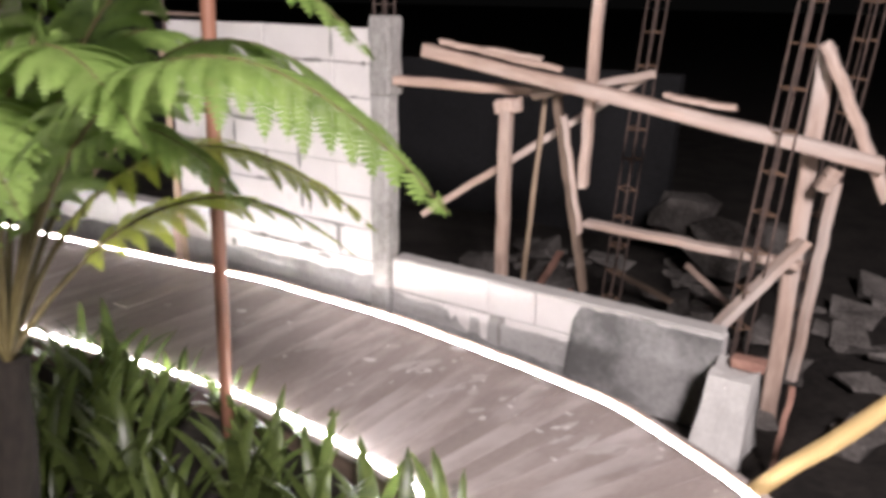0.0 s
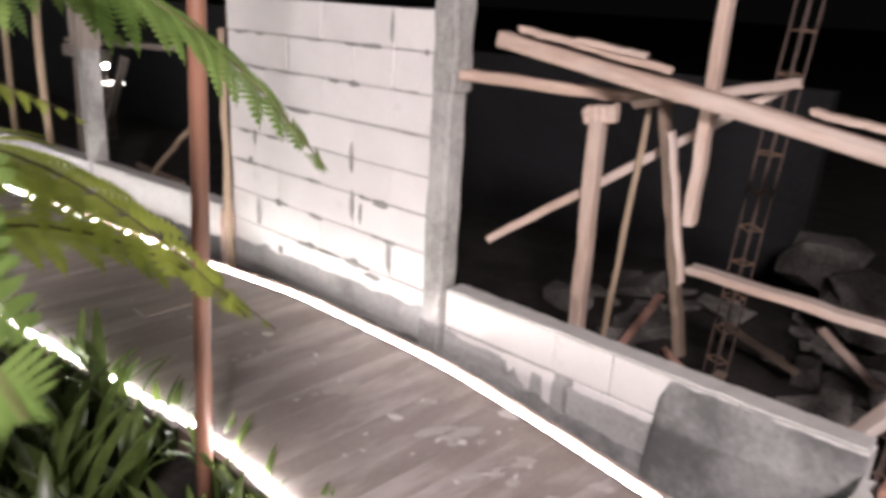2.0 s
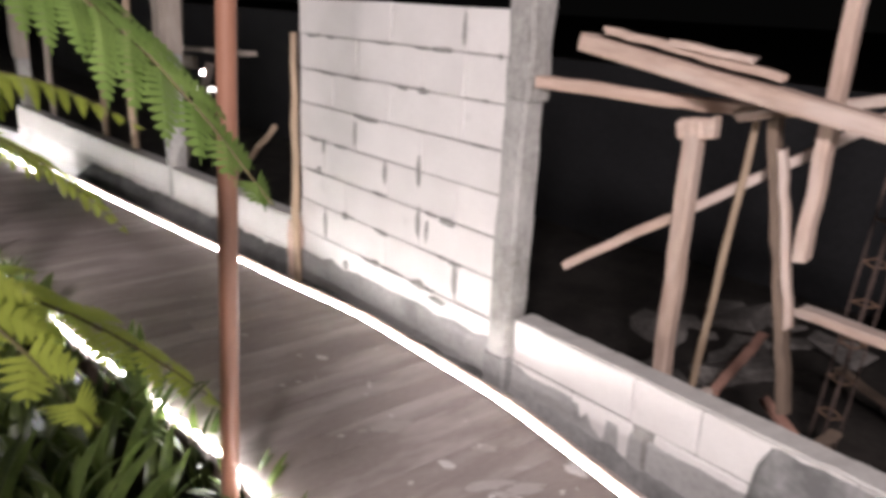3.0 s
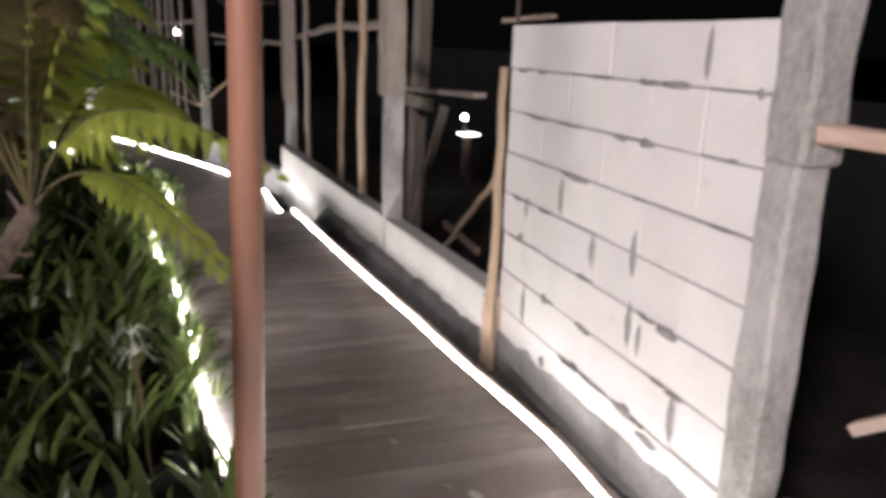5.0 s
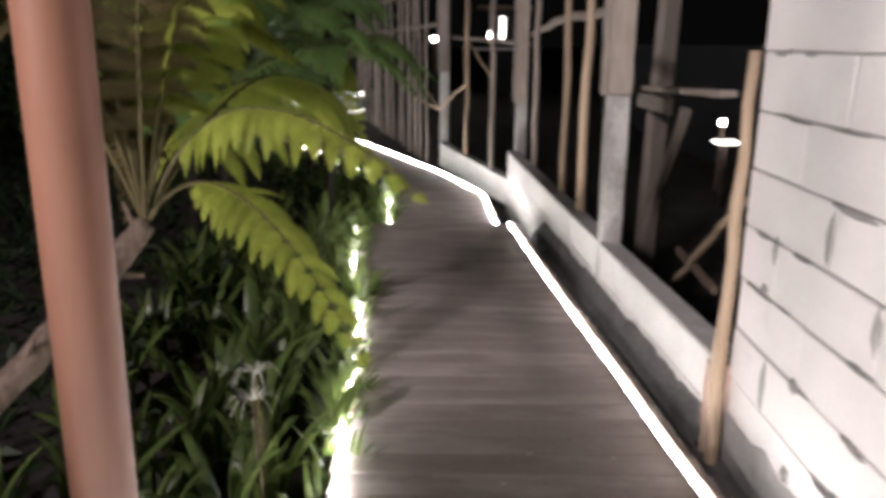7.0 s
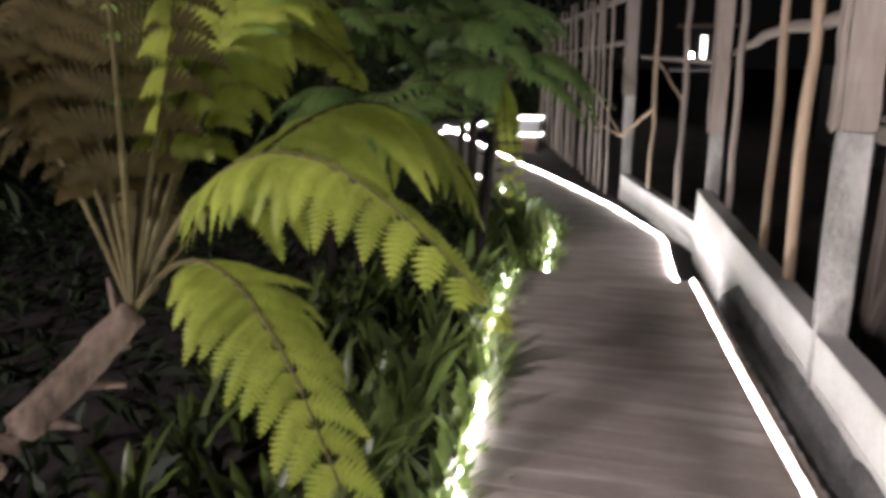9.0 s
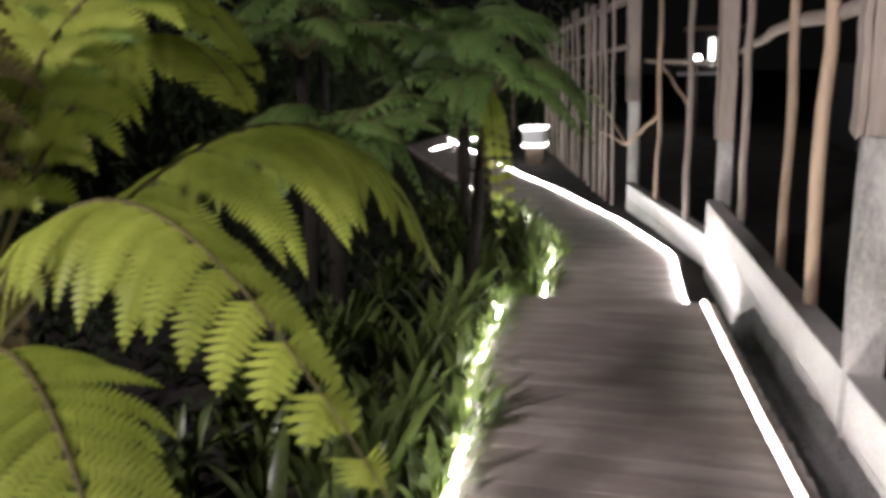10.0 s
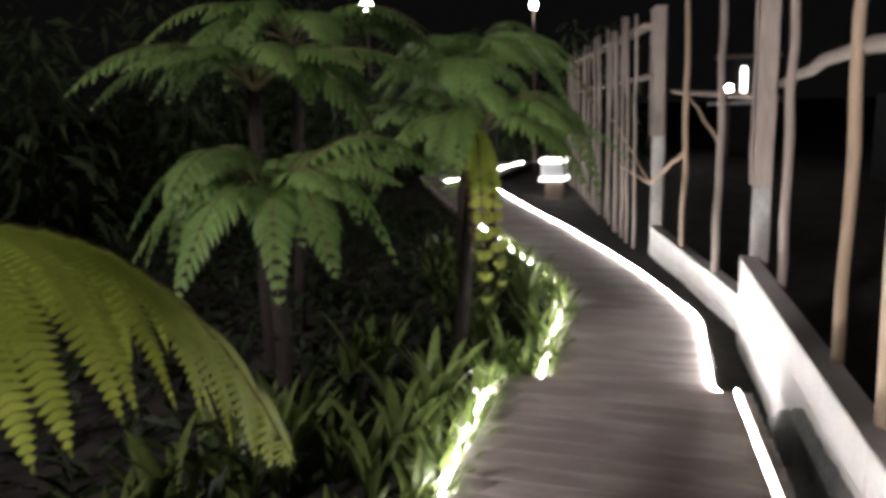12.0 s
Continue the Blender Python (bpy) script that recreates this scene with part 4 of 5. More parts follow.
def frond(base, ctrl, tip, half, seed, material, parent, stem=0.22, n=24, droop=0.45, pitch=0.0065, split=False, fwd=0.38, broad=0.6):
    """A twice-divided fern frond: a stalk along a bent line, pairs of side leaflets, each a fine comb of blades. ctrl pulls the stalk."""
    r = random.Random(seed)
    base, ctrl, tip = Vector(base), Vector(ctrl), Vector(tip)
    leaflets = []
    up = Vector((0, 0, 1))
    span = (ctrl - base).length * 0.5 + (tip - ctrl).length * 0.5 + (tip - base).length * 0.5
    gap = span * (1 - stem) / n
    for k in range(n):
        t = stem + (1 - stem) * (k + 0.5) / n
        p = bez(base, ctrl, tip, t)
        d = (bez(base, ctrl, tip, min(1.0, t + 0.02)) - bez(base, ctrl, tip, t - 0.02)).normalized()
        s = d.cross(up)
        s = s.normalized() if s.length > 0.05 else Vector((1, 0, 0))
        nrm = s.cross(d).normalized()
        u = (t - stem) / (1 - stem)
        prof = min(1.0, 0.5 + u * 2.5) * (1 - u ** 2.0) ** 0.75
        length = half * max(prof, 0.1) * r.uniform(0.9, 1.08)
        for sg in (-1, 1):
            verts, faces = [], []
            leaflets.append((verts, faces))
            m = max(6, int(length / pitch))
            out = (s * sg + d * (fwd + 0.5 * u + r.uniform(-0.08, 0.08))).normalized()
            dr = droop * r.uniform(0.75, 1.3)
            tw = r.uniform(-0.2, 0.2)
            prev = p
            for j in range(m):
                v = (j + 1) / m
                # the leaflet bows down and curls towards its end
                g = (out * (1 - 0.2 * v) - up * dr * (0.2 + 1.7 * v * v) + nrm * (0.12 + tw * v)).normalized()
                o = prev + g * (length / m)
                w = gap * broad * (1 - v ** 2.2) ** 0.85 * min(1.0, 0.55 + v * 4) + 0.0015
                side = g.cross(nrm).normalized()
                face_n = side.cross(g).normalized()
                for s2 in (-1, 1):
                    bd = (side * s2 + g * 0.35 - face_n * 0.12).normalized()
                    ln = w * r.uniform(0.86, 1.1)
                    wd = length / m * 0.47
                    i = len(verts)
                    c = prev.lerp(o, 0.5)
                    verts.extend([c - g * wd, c + bd * ln * 0.55 - g * wd * 0.9, c + bd * ln, c + bd * ln * 0.55 + g * wd * 0.9, c + g * wd])
                    faces.append((i, i + 1, i + 2, i + 3, i + 4))
                prev = o
    b = bmesh.new()
    last = None
    for i in range(17):
        t = i / 16
        c = bez(base, ctrl, tip, t)
        d = (bez(base, ctrl, tip, min(1, t + 0.03)) - bez(base, ctrl, tip, max(0, t - 0.03))).normalized()
        u = d.orthogonal().normalized()
        w = d.cross(u)
        rad = 0.0075 * (1 - t) + 0.0012
        ring = [b.verts.new(c + (u * math.cos(a * math.tau / 6) + w * math.sin(a * math.tau / 6)) * rad) for a in range(6)]
        if last:
            for a in range(6):
                b.faces.new((last[a], last[(a + 1) % 6], ring[(a + 1) % 6], ring[a]))
        last = ring
    def leaf_mesh(name, groups, under):
        vs, fs = [], []
        for v_, f_ in groups:
            o_ = len(vs)
            vs += [tuple(v) for v in v_]
            fs += [tuple(q + o_ for q in f) for f in f_]
        me = bpy.data.meshes.new(name)
        me.from_pydata(vs, [], fs)
        me.materials.append(material)
        lo = new(name, me)
        lo.parent = under
        return lo

    if split:
        ob = part("frond", b, M_STEM, parent, smooth=True)
        for g in leaflets:
            leaf_mesh("leaflet", [g], ob)
    else:
        ob = leaf_mesh("frond", leaflets, parent)
        part("stalk", b, M_STEM, ob, smooth=True)
    return ob


def trunk_mesh(points, r0, r1, seed, parent, bark=M_TRUNK):
    """A shaggy fern trunk along a bent line, with the stubs of old stalks."""
    r = random.Random(seed)
    b = bmesh.new()
    last = None
    pts = []
    for (p, q) in zip(points, points[1:]):
        for i in range(8):
            pts.append(Vector(p).lerp(Vector(q), i / 8))
    pts.append(Vector(points[-1]))
    for _ in range(3):
        pts = [pts[0]] + [(a + p * 2 + c) / 4 for a, p, c in zip(pts, pts[1:], pts[2:])] + [pts[-1]]
    for i, c in enumerate(pts):
        d = (pts[min(i + 1, len(pts) - 1)] - pts[max(i - 1, 0)]).normalized()
        u = d.orthogonal().normalized()
        w = d.cross(u)
        t = i / (len(pts) - 1)
        rad = r0 + (r1 - r0) * t
        ring = []
        for a in range(14):
            k = rad * (1 + 0.28 * noise.noise((a * 0.9, i * 0.6, seed)) + r.uniform(-0.07, 0.07))
            ring.append(b.verts.new(c + (u * math.cos(a * math.tau / 14) + w * math.sin(a * math.tau / 14)) * k))
        if last:
            for a in range(14):
                b.faces.new((last[a], last[(a + 1) % 14], ring[(a + 1) % 14], ring[a]))
        last = ring
        if i % 3 == 1 and t > 0.25:
            a = r.uniform(0, math.tau)
            o = (u * math.cos(a) + w * math.sin(a))
            add_stick(b, c + o * rad * 0.7, c + o * (rad + r.uniform(0.03, 0.07)) + d * r.uniform(0.02, 0.06), 0.014, 0.006, r, 6, 2, 0.002, 0.1)
    b.faces.new(last)
    return part("trunk", b, bark, parent, smooth=True)


def fern(label, trunk, r0, r1, fronds, seed, split=False, bark=M_TRUNK):
    """Trunk points and fronds (ctrl, tip, half width, material) from the trunk's top."""
    th = empty("tree_fern")
    tagged(th, label, "fern", "tree ferns beside the boardwalk")
    trunk_mesh(trunk, r0, r1, seed, th, bark)
    for k, (ctrl, tip, half, material, extra) in enumerate(fronds):
        frond(trunk[-1], ctrl, tip, half, seed * 100 + k, material, th, split=split, **extra)
    return th


GREEN, YEL, DRY = M_FROND, M_FROND_Y, M_FROND_DRY
fern("leafy green tree fern arching over the boardwalk's edge", [(-1.85, 0.9, -0.05), (-1.8, 0.92, 0.6), (-1.75, 0.95, 1.15)], 0.06, 0.045, [
    ((-1.25, 0.98, 2.25), (-0.66, 1.1, 1.65), 0.27, GREEN, {"n": 24, "broad": 0.66, "pitch": 0.0095, "droop": 0.7}),
    ((-1.55, 1.2, 1.95), (-1.1, 1.5, 1.44), 0.2, YEL, {"n": 19, "broad": 0.6, "pitch": 0.0095}),
    ((-1.55, 1.3, 1.75), (-1.35, 1.72, 1.27), 0.18, YEL, {"n": 18, "broad": 0.6, "pitch": 0.0095}),
    ((-1.7, 1.4, 2.3), (-1.22, 1.73, 1.58), 0.27, GREEN, {"n": 24, "broad": 0.66, "pitch": 0.0095, "droop": 0.7}),
    ((-1.8, 1.0, 2.35), (-1.35, 1.15, 1.97), 0.22, GREEN, {"n": 20, "pitch": 0.0095, "droop": 0.6}),
    ((-1.6, 0.8, 2.1), (-1.3, 0.8, 1.6), 0.22, GREEN, {"n": 20, "pitch": 0.0095, "droop": 0.6}),
    ((-1.75, 1.15, 2.5), (-1.35, 1.38, 1.97), 0.22, GREEN, {"n": 20, "pitch": 0.0095, "droop": 0.6}),
    ((-1.5, 0.9, 2.2), (-1.12, 0.92, 1.72), 0.22, GREEN, {"n": 20, "pitch": 0.0095, "droop": 0.6}),
    ((-1.55, 1.05, 2.0), (-1.2, 1.2, 1.55), 0.21, GREEN, {"n": 20, "pitch": 0.0095, "droop": 0.6}),
    ((-1.8, 1.3, 2.2), (-1.8, 1.7, 1.72), 0.22, GREEN, {"n": 20, "pitch": 0.0095, "droop": 0.6}),
    ((-2.0, 1.15, 2.2), (-2.15, 1.45, 1.72), 0.22, GREEN, {"n": 20, "pitch": 0.0095, "droop": 0.6}),
    ((-2.0, 0.85, 2.1), (-2.4, 0.75, 1.6), 0.22, GREEN, {"n": 20, "pitch": 0.0095, "droop": 0.6}),
    ((-1.75, 0.6, 2.0), (-1.7, 0.2, 1.5), 0.22, GREEN, {"n": 20, "pitch": 0.0095, "droop": 0.6}),
    ((-1.95, 0.9, 2.55), (-1.6, 0.98, 2.05), 0.22, GREEN, {"n": 20, "pitch": 0.0095, "droop": 0.6}),
    ((-1.75, 0.75, 2.45), (-1.4, 0.72, 1.95), 0.22, GREEN, {"n": 20, "pitch": 0.0095, "droop": 0.6}),
    ((-1.45, 1.1, 2.45), (-0.95, 1.3, 1.85), 0.23, GREEN, {"n": 20, "pitch": 0.0095, "droop": 0.6}),
    ((-1.6, 0.7, 1.9), (-1.3, 0.45, 1.5), 0.22, GREEN, {"n": 20, "pitch": 0.0095, "droop": 0.6}),
], 3, True, M_TRUNK_SHADED)
CROWN = (-4.3, 1.6, 1.05)
COARSE = {"pitch": 0.012, "n": 15, "broad": 0.64}
fern("leaning tree fern with yellow-green fronds over the boardwalk's edge", [(-3.1, 0.75, -0.1), (-3.6, 1.1, 0.42), (-3.95, 1.37, 0.72), (-4.15, 1.52, 0.92), CROWN], 0.05, 0.036, [
    ((-4.6, 1.79, 1.725), (-4.02, 2.55, 1.18), 0.28, YEL, {"stem": 0.2, "droop": 1.25, "fwd": 0.15, "pitch": 0.011, "n": 17, "broad": 0.6}),
    ((-5.3, 1.85, 1.946), (-5.38, 2.21, 1.05), 0.5, YEL, {"stem": 0.14, "droop": 1.35, "fwd": 0.1, "pitch": 0.0125, "n": 21, "broad": 0.78}),
    ((-4.92, 1.63, 2.01), (-4.69, 2.04, 1.55), 0.27, YEL, {"stem": 0.2, "droop": 0.8, **COARSE}),
    ((-4.35, 1.86, 1.45), (-3.84, 2.38, 0.75), 0.22, YEL, {"stem": 0.34, "droop": 0.6, "fwd": 0.3, "pitch": 0.0105, "n": 16, "broad": 0.72}),
    ((-4.75, 1.65, 2.25), (-5.15, 1.82, 1.6), 0.28, YEL, {"stem": 0.15, "droop": 0.7, **COARSE}),
    ((-4.45, 1.75, 2.2), (-4.3, 2.1, 1.72), 0.24, YEL, {"stem": 0.2, "droop": 0.7, **COARSE}),
    ((-4.3, 1.65, 2.15), (-3.95, 1.85, 1.7), 0.26, DRY, {"stem": 0.15, "droop": 0.7, **COARSE}),
    ((-4.4, 1.45, 2.1), (-4.15, 1.45, 1.6), 0.26, DRY, {"stem": 0.15, **COARSE}),
    ((-4.35, 1.4, 2.0), (-3.95, 1.25, 1.55), 0.26, DRY, {"stem": 0.15, **COARSE}),
    ((-4.5, 1.4, 1.8), (-4.35, 1.2, 1.35), 0.22, DRY, {"stem": 0.2, "droop": 0.8, **COARSE}),
    ((-4.6, 1.5, 1.6), (-4.7, 1.35, 0.95), 0.16, DRY, {"stem": 0.2, "droop": 0.9, **COARSE}),
    ((-4.95, 1.3, 2.25), (-5.5, 1.1, 1.75), 0.28, GREEN, COARSE),
    ((-4.9, 1.75, 2.4), (-5.6, 1.9, 1.95), 0.26, GREEN, COARSE),
    ((-4.3, 1.2, 2.2), (-3.9, 0.85, 1.8), 0.26, DRY, COARSE),
    ((-4.6, 1.2, 2.4), (-4.55, 0.9, 2.0), 0.26, DRY, COARSE),
], 4, True)


def ring_fern(label, trunk, seed, count, reach, lift, half, extra=()):
    """A fern whose fronds stand all round its crown."""
    r = random.Random(seed)
    cx, cy, cz = trunk[-1]
    fr = []
    for k in range(count):
        a = k * 2.4 + r.uniform(-0.25, 0.25)
        d = reach * r.uniform(0.8, 1.15)
        up = lift * r.uniform(0.7, 1.25)
        drop = r.uniform(-0.42, 0.15)
        fr.append(((cx + 0.5 * d * math.cos(a), cy + 0.5 * d * math.sin(a), cz + up), (cx + d * math.cos(a), cy + d * math.sin(a), cz + drop), half * r.uniform(0.85, 1.15), M_FROND_SHADED, {"n": 17, "pitch": 0.011, "broad": 0.6, "droop": 0.8}))
    return fern(label, trunk, 0.05, 0.04, fr + list(extra), seed, bark=M_TRUNK_SHADED)


ring_fern("dark green tree fern standing deeper among the plants", [(-7.62, 0.86, -0.3), (-7.6, 0.86, 0.6), (-7.56, 0.88, 1.17)], 5, 19, 0.8, 0.5, 0.22)
ring_fern("dark green tree fern with hanging dry fronds over the boardwalk", [(-8.95, 1.35, -0.4), (-9.0, 1.45, 0.7), (-9.0, 1.52, 1.42)], 6, 17, 0.9, 0.5, 0.21, [
    ((-8.6, 1.65, 1.75), (-8.25, 1.78, 0.5), 0.13, YEL, {"droop": 0.9, "n": 14, "pitch": 0.012}),
    ((-8.6, 1.7, 1.6), (-8.3, 1.86, 0.6), 0.12, YEL, {"droop": 0.9, "n": 14, "pitch": 0.012}),
    ((-8.7, 1.6, 1.6), (-8.45, 1.66, 0.7), 0.12, DRY, {"droop": 0.9, "n": 14, "pitch": 0.012}),
    ((-8.7, 2.1, 2.05), (-8.42, 2.38, 1.12), 0.18, M_FROND_SHADED, {"droop": 0.5})])
ring_fern("dark tree fern at the far bend of the boardwalk", [(-11.6, 0.9, -0.5), (-11.6, 0.95, 1.0), (-11.6, 1.0, 1.9)], 7, 14, 1.1, 0.6, 0.25)
ring_fern("tall dark tree fern back in the planting", [(-9.6, -0.2, -0.5), (-9.6, -0.1, 1.0), (-9.5, 0.0, 2.1)], 9, 14, 1.2, 0.6, 0.26)
ring_fern("tall dark tree fern near the end of the boardwalk", [(-14.5, -0.2, -0.7), (-14.5, -0.1, 1.0), (-14.4, 0.0, 2.3)], 10, 14, 1.3, 0.6, 0.28)

ring_fern("dark tree fern in the shade of taller ones", [(-8.3, 0.35, -0.4), (-8.3, 0.35, 0.8), (-8.25, 0.4, 1.75)], 22, 18, 0.95, 0.5, 0.24)
ring_fern("dark tree fern close to the far boardwalk", [(-10.4, 0.95, -0.4), (-10.4, 1.0, 0.8), (-10.4, 1.05, 1.8)], 15, 13, 0.9, 0.5, 0.24)


def strap_leaf(length, width, lean, seed):
    """An arching strap leaf with a folded middle, growing from the origin towards +x."""
    r = random.Random(seed)
    n = 9
    verts, faces = [], []
    twist = r.uniform(-0.4, 0.4)
    for i in range(n + 1):
        t = i / n
        a = lean * (0.25 + 1.35 * t * t)
        # integrate the bend
        if i == 0:
            px, pz = 0.0, 0.0
        else:
            px += math.sin(a) * length / n
            pz += math.cos(a) * length / n
        w = width * 0.5 * (0.55 + 0.45 * math.sin(min(1, t * 1.6) * math.pi / 2)) * (1 - t ** 4) ** 0.6
        nx, nz = math.cos(a), -math.sin(a)
        f = 0.28 * w
        k = twist * t
        verts += [(px + nx * f + nz * 0, w * math.cos(k), pz + nz * f + w * math.sin(k)), (px, 0.0, pz), (px + nx * f, -w * math.cos(k), pz + nz * f - w * math.sin(k))]
    for i in range(n):
        o = i * 3
        faces += [(o, o + 1, o + 4, o + 3), (o + 1, o + 2, o + 5, o + 4)]
    me = bpy.data.meshes.new("leaf")
    me.from_pydata(verts, [], faces)
    for p in me.polygons:
        p.use_smooth = True
    me.materials.append(M_LILY)
    return me


rng = random.Random(19)
LEAVES = [strap_leaf(rng.uniform(0.4, 0.68), rng.uniform(0.045, 0.07), rng.uniform(0.4, 1.05), k) for k in range(10)]


def lily(seed, count):
    r = random.Random(seed)
    th = empty("lily_clump")
    tagged(th, "clump of glossy green strap leaves beside the boardwalk", "plant", "lily clumps along the boardwalk")
    for k in range(count):
        o = new("leaf", r.choice(LEAVES))
        o.parent = th
        s = r.uniform(0.75, 1.1)
        o.matrix_basis = pose(r.uniform(-0.04, 0.04), r.uniform(-0.04, 0.04), 0, 0, r.uniform(-8, 8), k * 360 / count + r.uniform(-25, 25)) @ Matrix.Scale(s, 4)
    return th


PROTO = [lily(k, 9 + k) for k in range(4)]
spots = []
x = -1.25
while x > -13.0:
    edge = edge_y(LEFT[1:], x) if x > END_X else edge_y(LEFT_FAR, min(x, END_X - 0.03))
    depth = 5
    for j in range(depth):
        if j > 0 and rng.random() < (0.2 if x > -3.6 or j == 1 else 0.55) or j == 0 and x > -2.1 and rng.random() < 0.6:
            continue
        spots.append((x + rng.uniform(-0.1, 0.1), edge - 0.05 - 0.26 * j + rng.uniform(-0.07, 0.07), rng.uniform(0.62, 0.95) if j == 0 else rng.uniform(0.8, 1.1)))
    x -= 0.22 if x > END_X else 0.3
x = -4.4
while x > -11.5:
    edge = edge_y(LEFT[1:], x) if x > END_X else edge_y(LEFT_FAR, min(x, END_X - 0.03))
    spots.append((x, edge - rng.uniform(-0.005, 0.05), rng.uniform(0.58, 0.82)))
    x -= rng.uniform(0.09, 0.17)
for k, (px, py, s) in enumerate(spots):
    p = PROTO[k % 4]
    m = pose(px, py, ground_z(px, py) + 0.0, rng.uniform(-8, 8), rng.uniform(-8, 8), rng.uniform(0, 360)) @ Matrix.Scale(s, 4)
    if k < 4:
        p.matrix_basis = m
    else:
        c = copy_thing(p, m)
        c.matrix_basis = m


def spider_flower(x, y, z, seed):
    th = empty("spider_lily_flower", (x, y, z))
    tagged(th, "white spider lily flower on a tall green stalk", "flower", "spider lily flowers")
    r = random.Random(seed)
    g = ground_z(x, y)
    b = bmesh.new()
    add_stick(b, (0.05, 0.03, g - z), (0, 0, 0), 0.008, 0.006, r, 6, 4, 0.004, 0.05)
    part("stalk", b, M_STEM, th, smooth=True)
    for k in range(9):
        b = bmesh.new()
        a = k * math.tau / 9 + r.uniform(-0.3, 0.3)
        prev = None
        for i in range(6):
            t = i / 5
            rr = 0.1 * t
            zz = 0.045 * math.sin(t * 2.4) - 0.05 * t * t
            w = 0.0035 * (1 - t * 0.7)
            c = Vector((math.cos(a) * rr, math.sin(a) * rr, zz))
            sd = Vector((-math.sin(a), math.cos(a), 0)) * w
            cur = [b.verts.new(c - sd), b.verts.new(c + Vector((0, 0, w * 0.5))), b.verts.new(c + sd)]
            if prev:
                b.faces.new((prev[0], prev[1], cur[1], cur[0]))
                b.faces.new((prev[1], prev[2], cur[2], cur[1]))
            prev = cur
        part("petal", b, M_PETAL, th, smooth=True)


for k, (px, py, pz) in enumerate([(-4.27, 1.92, 0.43), (-4.4, 1.9, 0.47)]):
    spider_flower(px, py, pz, k)

# low dark ground cover under the ferns
rng = random.Random(8)
verts, faces = [], []
for k in range(9000):
    px, py = rng.uniform(-17, -0.5), rng.uniform(-5.0, 1.3)
    lim = edge_y(LEFT[1:], px) if END_X < px < -0.86 else edge_y(LEFT_FAR, px) if px < END_X - 0.03 else -9
    if px > -1.3 and py > -3.2 or lim is None or py > lim - 0.35:
        continue
    c = Vector((px, py, ground_z(px, py) + rng.uniform(0.02, 0.42)))
    a, tilt = rng.uniform(0, math.tau), rng.uniform(-0.9, 0.9)
    d = Vector((math.cos(a) * math.cos(tilt), math.sin(a) * math.cos(tilt), math.sin(tilt)))
    s = Vector((-math.sin(a), math.cos(a), rng.uniform(-0.4, 0.4)))
    ln, w = rng.uniform(0.08, 0.22), rng.uniform(0.02, 0.045)
    i = len(verts)
    verts += [tuple(c), tuple(c + d * ln * 0.5 + s * w), tuple(c + d * ln - Vector((0, 0, ln * 0.25))), tuple(c + d * ln * 0.5 - s * w)]
    faces.append((i, i + 1, i + 2, i + 3))
me = bpy.data.meshes.new("ground_cover")
me.from_pydata(verts, [], faces)
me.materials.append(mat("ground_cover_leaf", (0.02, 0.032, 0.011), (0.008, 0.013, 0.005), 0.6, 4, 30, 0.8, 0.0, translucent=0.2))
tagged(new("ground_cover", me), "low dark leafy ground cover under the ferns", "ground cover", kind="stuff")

# tall dark planting at the back of the garden
rng = random.Random(14)
verts, faces = [], []
for k in range(150):
    if k < 110:
        cx, cy, top = rng.uniform(-30, -5), rng.uniform(-8.5, -4.0), rng.uniform(2.0, 4.6)
    else:
        cx, cy, top = rng.uniform(-31, -25), rng.uniform(-6, 1.0), rng.uniform(2.0, 4.4)
    wide = rng.uniform(0.5, 1.1)
    for _ in range(110):
        a, h = rng.uniform(0, math.tau), rng.random()
        rad = wide * (0.35 + 0.65 * math.sin(math.pi * min(0.95, h + 0.12))) * math.sqrt(rng.random())
        c = Vector((cx + rad * math.cos(a), cy + rad * math.sin(a), ground_z(cx, cy) + h * top))
        tilt = rng.uniform(-1.0, 0.4)
        d = Vector((math.cos(a) * math.cos(tilt), math.sin(a) * math.cos(tilt), math.sin(tilt)))
        sd = Vector((-math.sin(a), math.cos(a), rng.uniform(-0.5, 0.5)))
        ln, w = rng.uniform(0.2, 0.5), rng.uniform(0.03, 0.07)
        i = len(verts)
        verts += [tuple(c), tuple(c + d * ln * 0.5 + sd * w), tuple(c + d * ln - Vector((0, 0, ln * 0.3))), tuple(c + d * ln * 0.5 - sd * w)]
        faces.append((i, i + 1, i + 2, i + 3))
me = bpy.data.meshes.new("back_planting")
me.from_pydata(verts, [], faces)
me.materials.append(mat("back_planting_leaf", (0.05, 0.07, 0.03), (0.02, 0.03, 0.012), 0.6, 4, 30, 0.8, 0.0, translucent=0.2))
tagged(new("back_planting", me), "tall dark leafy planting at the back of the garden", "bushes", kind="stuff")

# ---- far lamps and lit things ----
M_LAMP = glow("far_lamp_glow", (1.0, 0.93, 0.85), 40.0)
M_WHITE_GLOW = glow("white_glow", (1.0, 0.97, 0.92), 3.0)
M_WHITE = mat("white_box", (0.7, 0.7, 0.72), (0.6, 0.6, 0.62), 0.6, 4, 30, 0.5, 0.1)


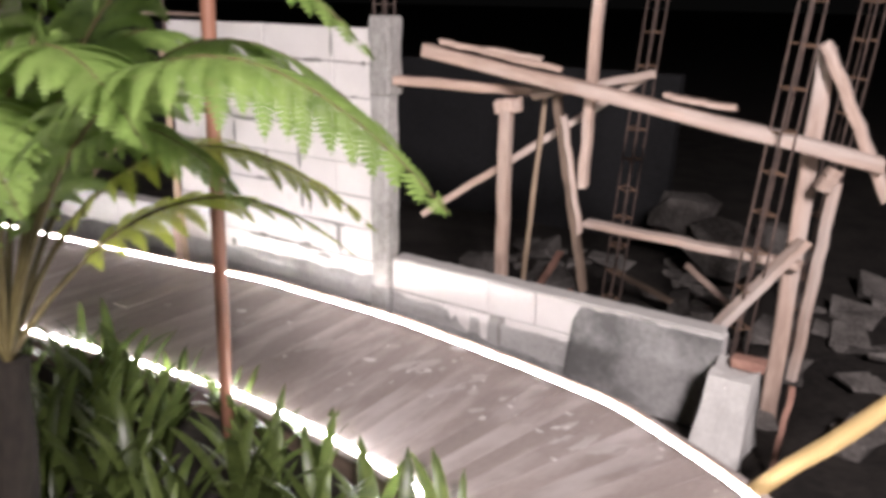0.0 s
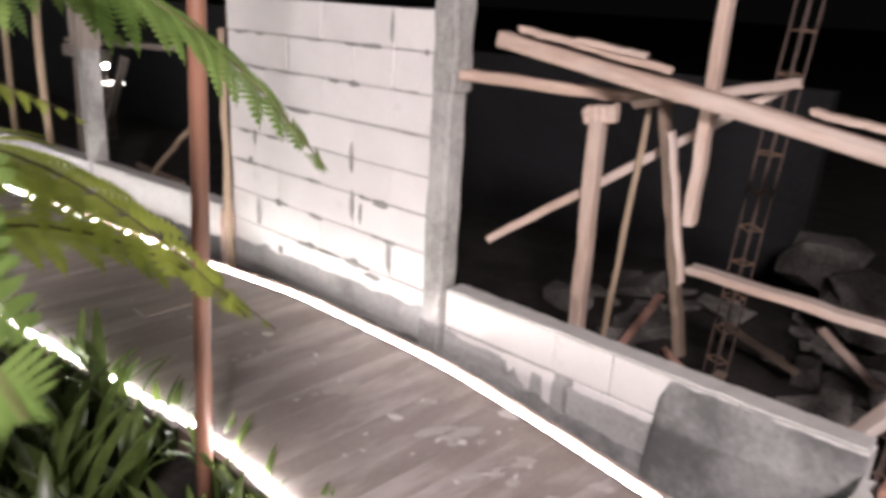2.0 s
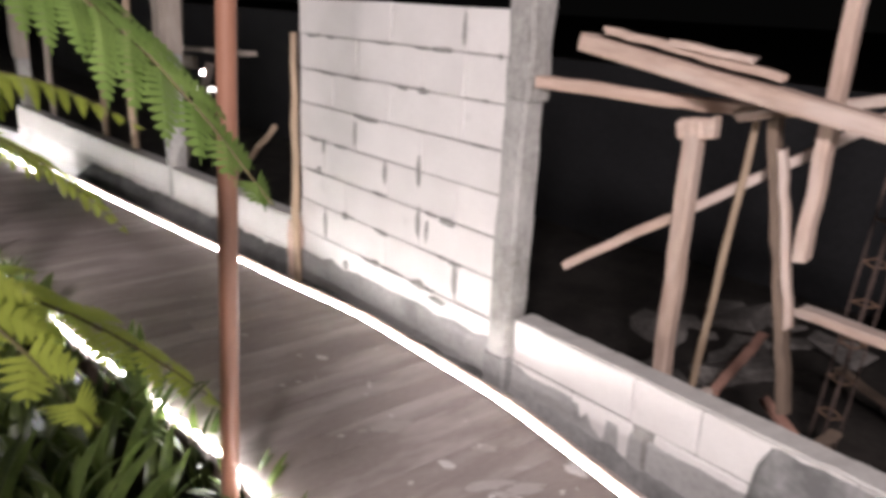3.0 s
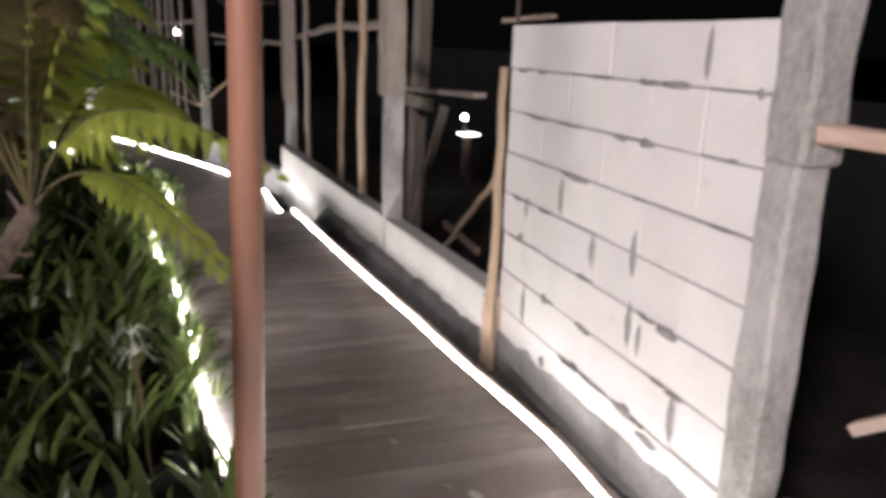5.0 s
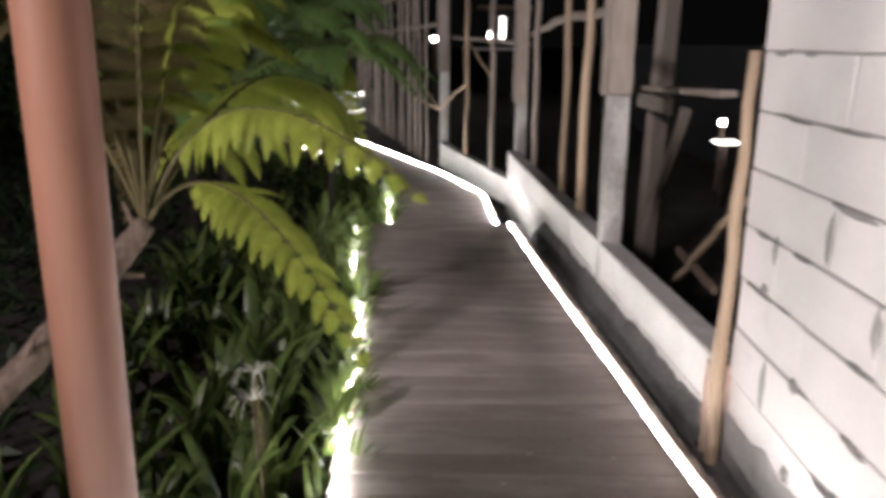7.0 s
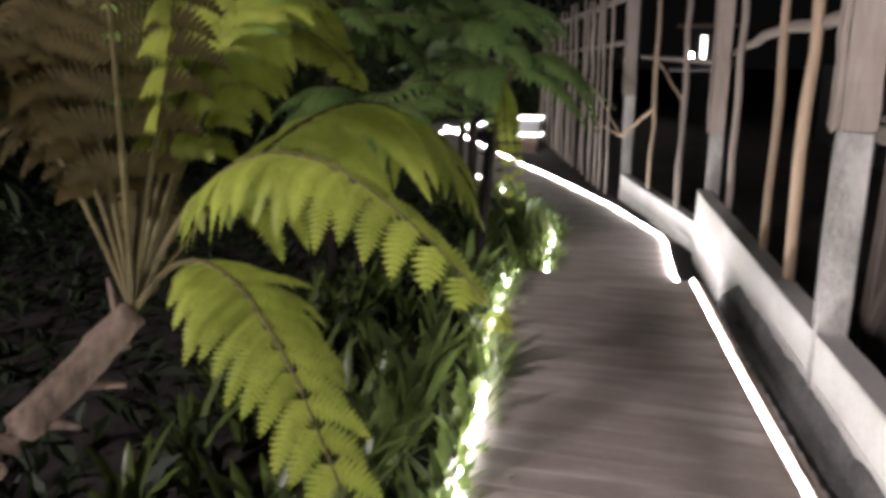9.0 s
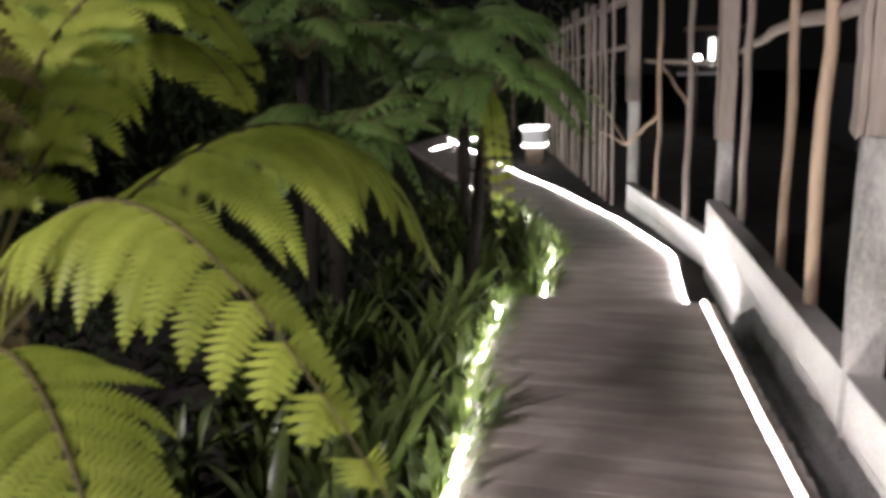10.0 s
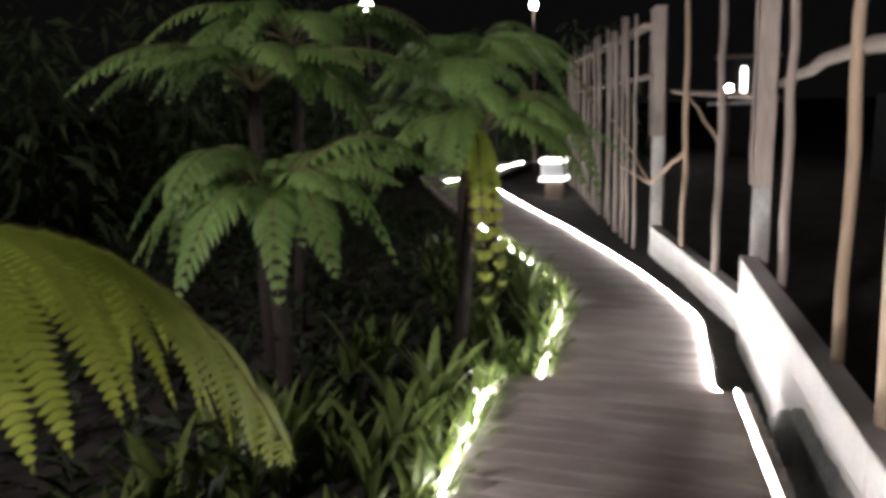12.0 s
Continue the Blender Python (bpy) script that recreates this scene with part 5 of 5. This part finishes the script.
def globe_lamp(x, y, z, r, label):
    th = empty("garden_lamp", (x, y, ground_z(x, y)))
    tagged(th, label, "lamp", "garden lamps far off")
    b = bmesh.new()
    bmesh.ops.create_uvsphere(b, u_segments=16, v_segments=10, radius=r)
    g = part("globe", b, M_LAMP, th, "glowing white globe", smooth=True)
    g.location = (0, 0, z - ground_z(x, y))
    b = bmesh.new()
    add_stick(b, (0, 0, 0), (0, 0, z - ground_z(x, y) - r * 0.8), 0.04, 0.03, random.Random(1), 10, 6, 0, 0)
    part("post", b, M_STEEL, th, smooth=True)
    b = bmesh.new()
    bmesh.ops.create_cone(b, cap_ends=True, segments=16, radius1=r * 0.55, radius2=r * 0.4, depth=r * 0.4, matrix=pose(0, 0, z - ground_z(x, y) - r * 0.95))
    part("collar", b, M_STEEL, th)


for px, py, pz, r in [(-25.0, -1.3, 4.2, 0.1), (-26.1, 3.73, 1.85, 0.1), (-23.5, -5.5, 4.3, 0.15), (-28.0, 1.9, 1.75, 0.09), (-11.55, 6.0, 0.66, 0.04)]:
    globe_lamp(px, py, pz, r, "small glowing globe lamp on a post far off in the dark")

lantern = empty("lantern_box", (-19.2, 0.25, -0.24))
tagged(lantern, "white lit planter box with glowing rims at the boardwalk's end", "planter")
for name, zc, h, w, m in (("base", 0.12, 0.48, 0.34, M_DARKTIMBER), ("body", 0.57, 0.3, 0.46, M_WHITE), ("lower_rim", 0.39, 0.05, 0.52, M_WHITE_GLOW), ("upper_rim", 0.75, 0.05, 0.52, M_WHITE_GLOW)):
    b = bmesh.new()
    add_box(b, (w, w, h), pose(0, 0, zc), 0.015)
    part(name, b, m, lantern)

house = empty("far_house", (-33.5, 4.6, -0.6))
tagged(house, "small house far behind the fence, a glowing panel for its lit white front", "house")
# the lit white front is put in as a glowing panel
for name, size, at, m in (("wall", (0.25, 1.3, 3.9), (0, 0, 1.6), M_FAR), ("roof", (1.2, 2.2, 0.14), (0, 0, 3.6), M_DARKTIMBER), ("ledge", (0.5, 2.0, 0.1), (0.2, -0.3, 2.0), M_WHITE), ("lit_window", (0.06, 0.2, 1.0), (0.17, -0.1, 2.75), M_WHITE_GLOW)):
    b = bmesh.new()
    add_box(b, size, pose(*at), 0.02)
    part(name, b, m, house)
kiosk = empty("lamp_table", (-11.5, 6.05, -0.58))
tagged(kiosk, "white table beyond the scaffold, its top glowing in place of lamplight", "table")
# the table's top glows in place of the lamp's light on it
for name, size, at, m in (("tabletop", (0.3, 0.28, 0.025), (0, 0, 1.0), M_WHITE_GLOW), ("leg", (0.05, 0.05, 1.0), (0, 0, 0.49), M_STEEL)):
    b = bmesh.new()
    add_box(b, size, pose(*at), 0.01)
    part(name, b, m, kiosk)
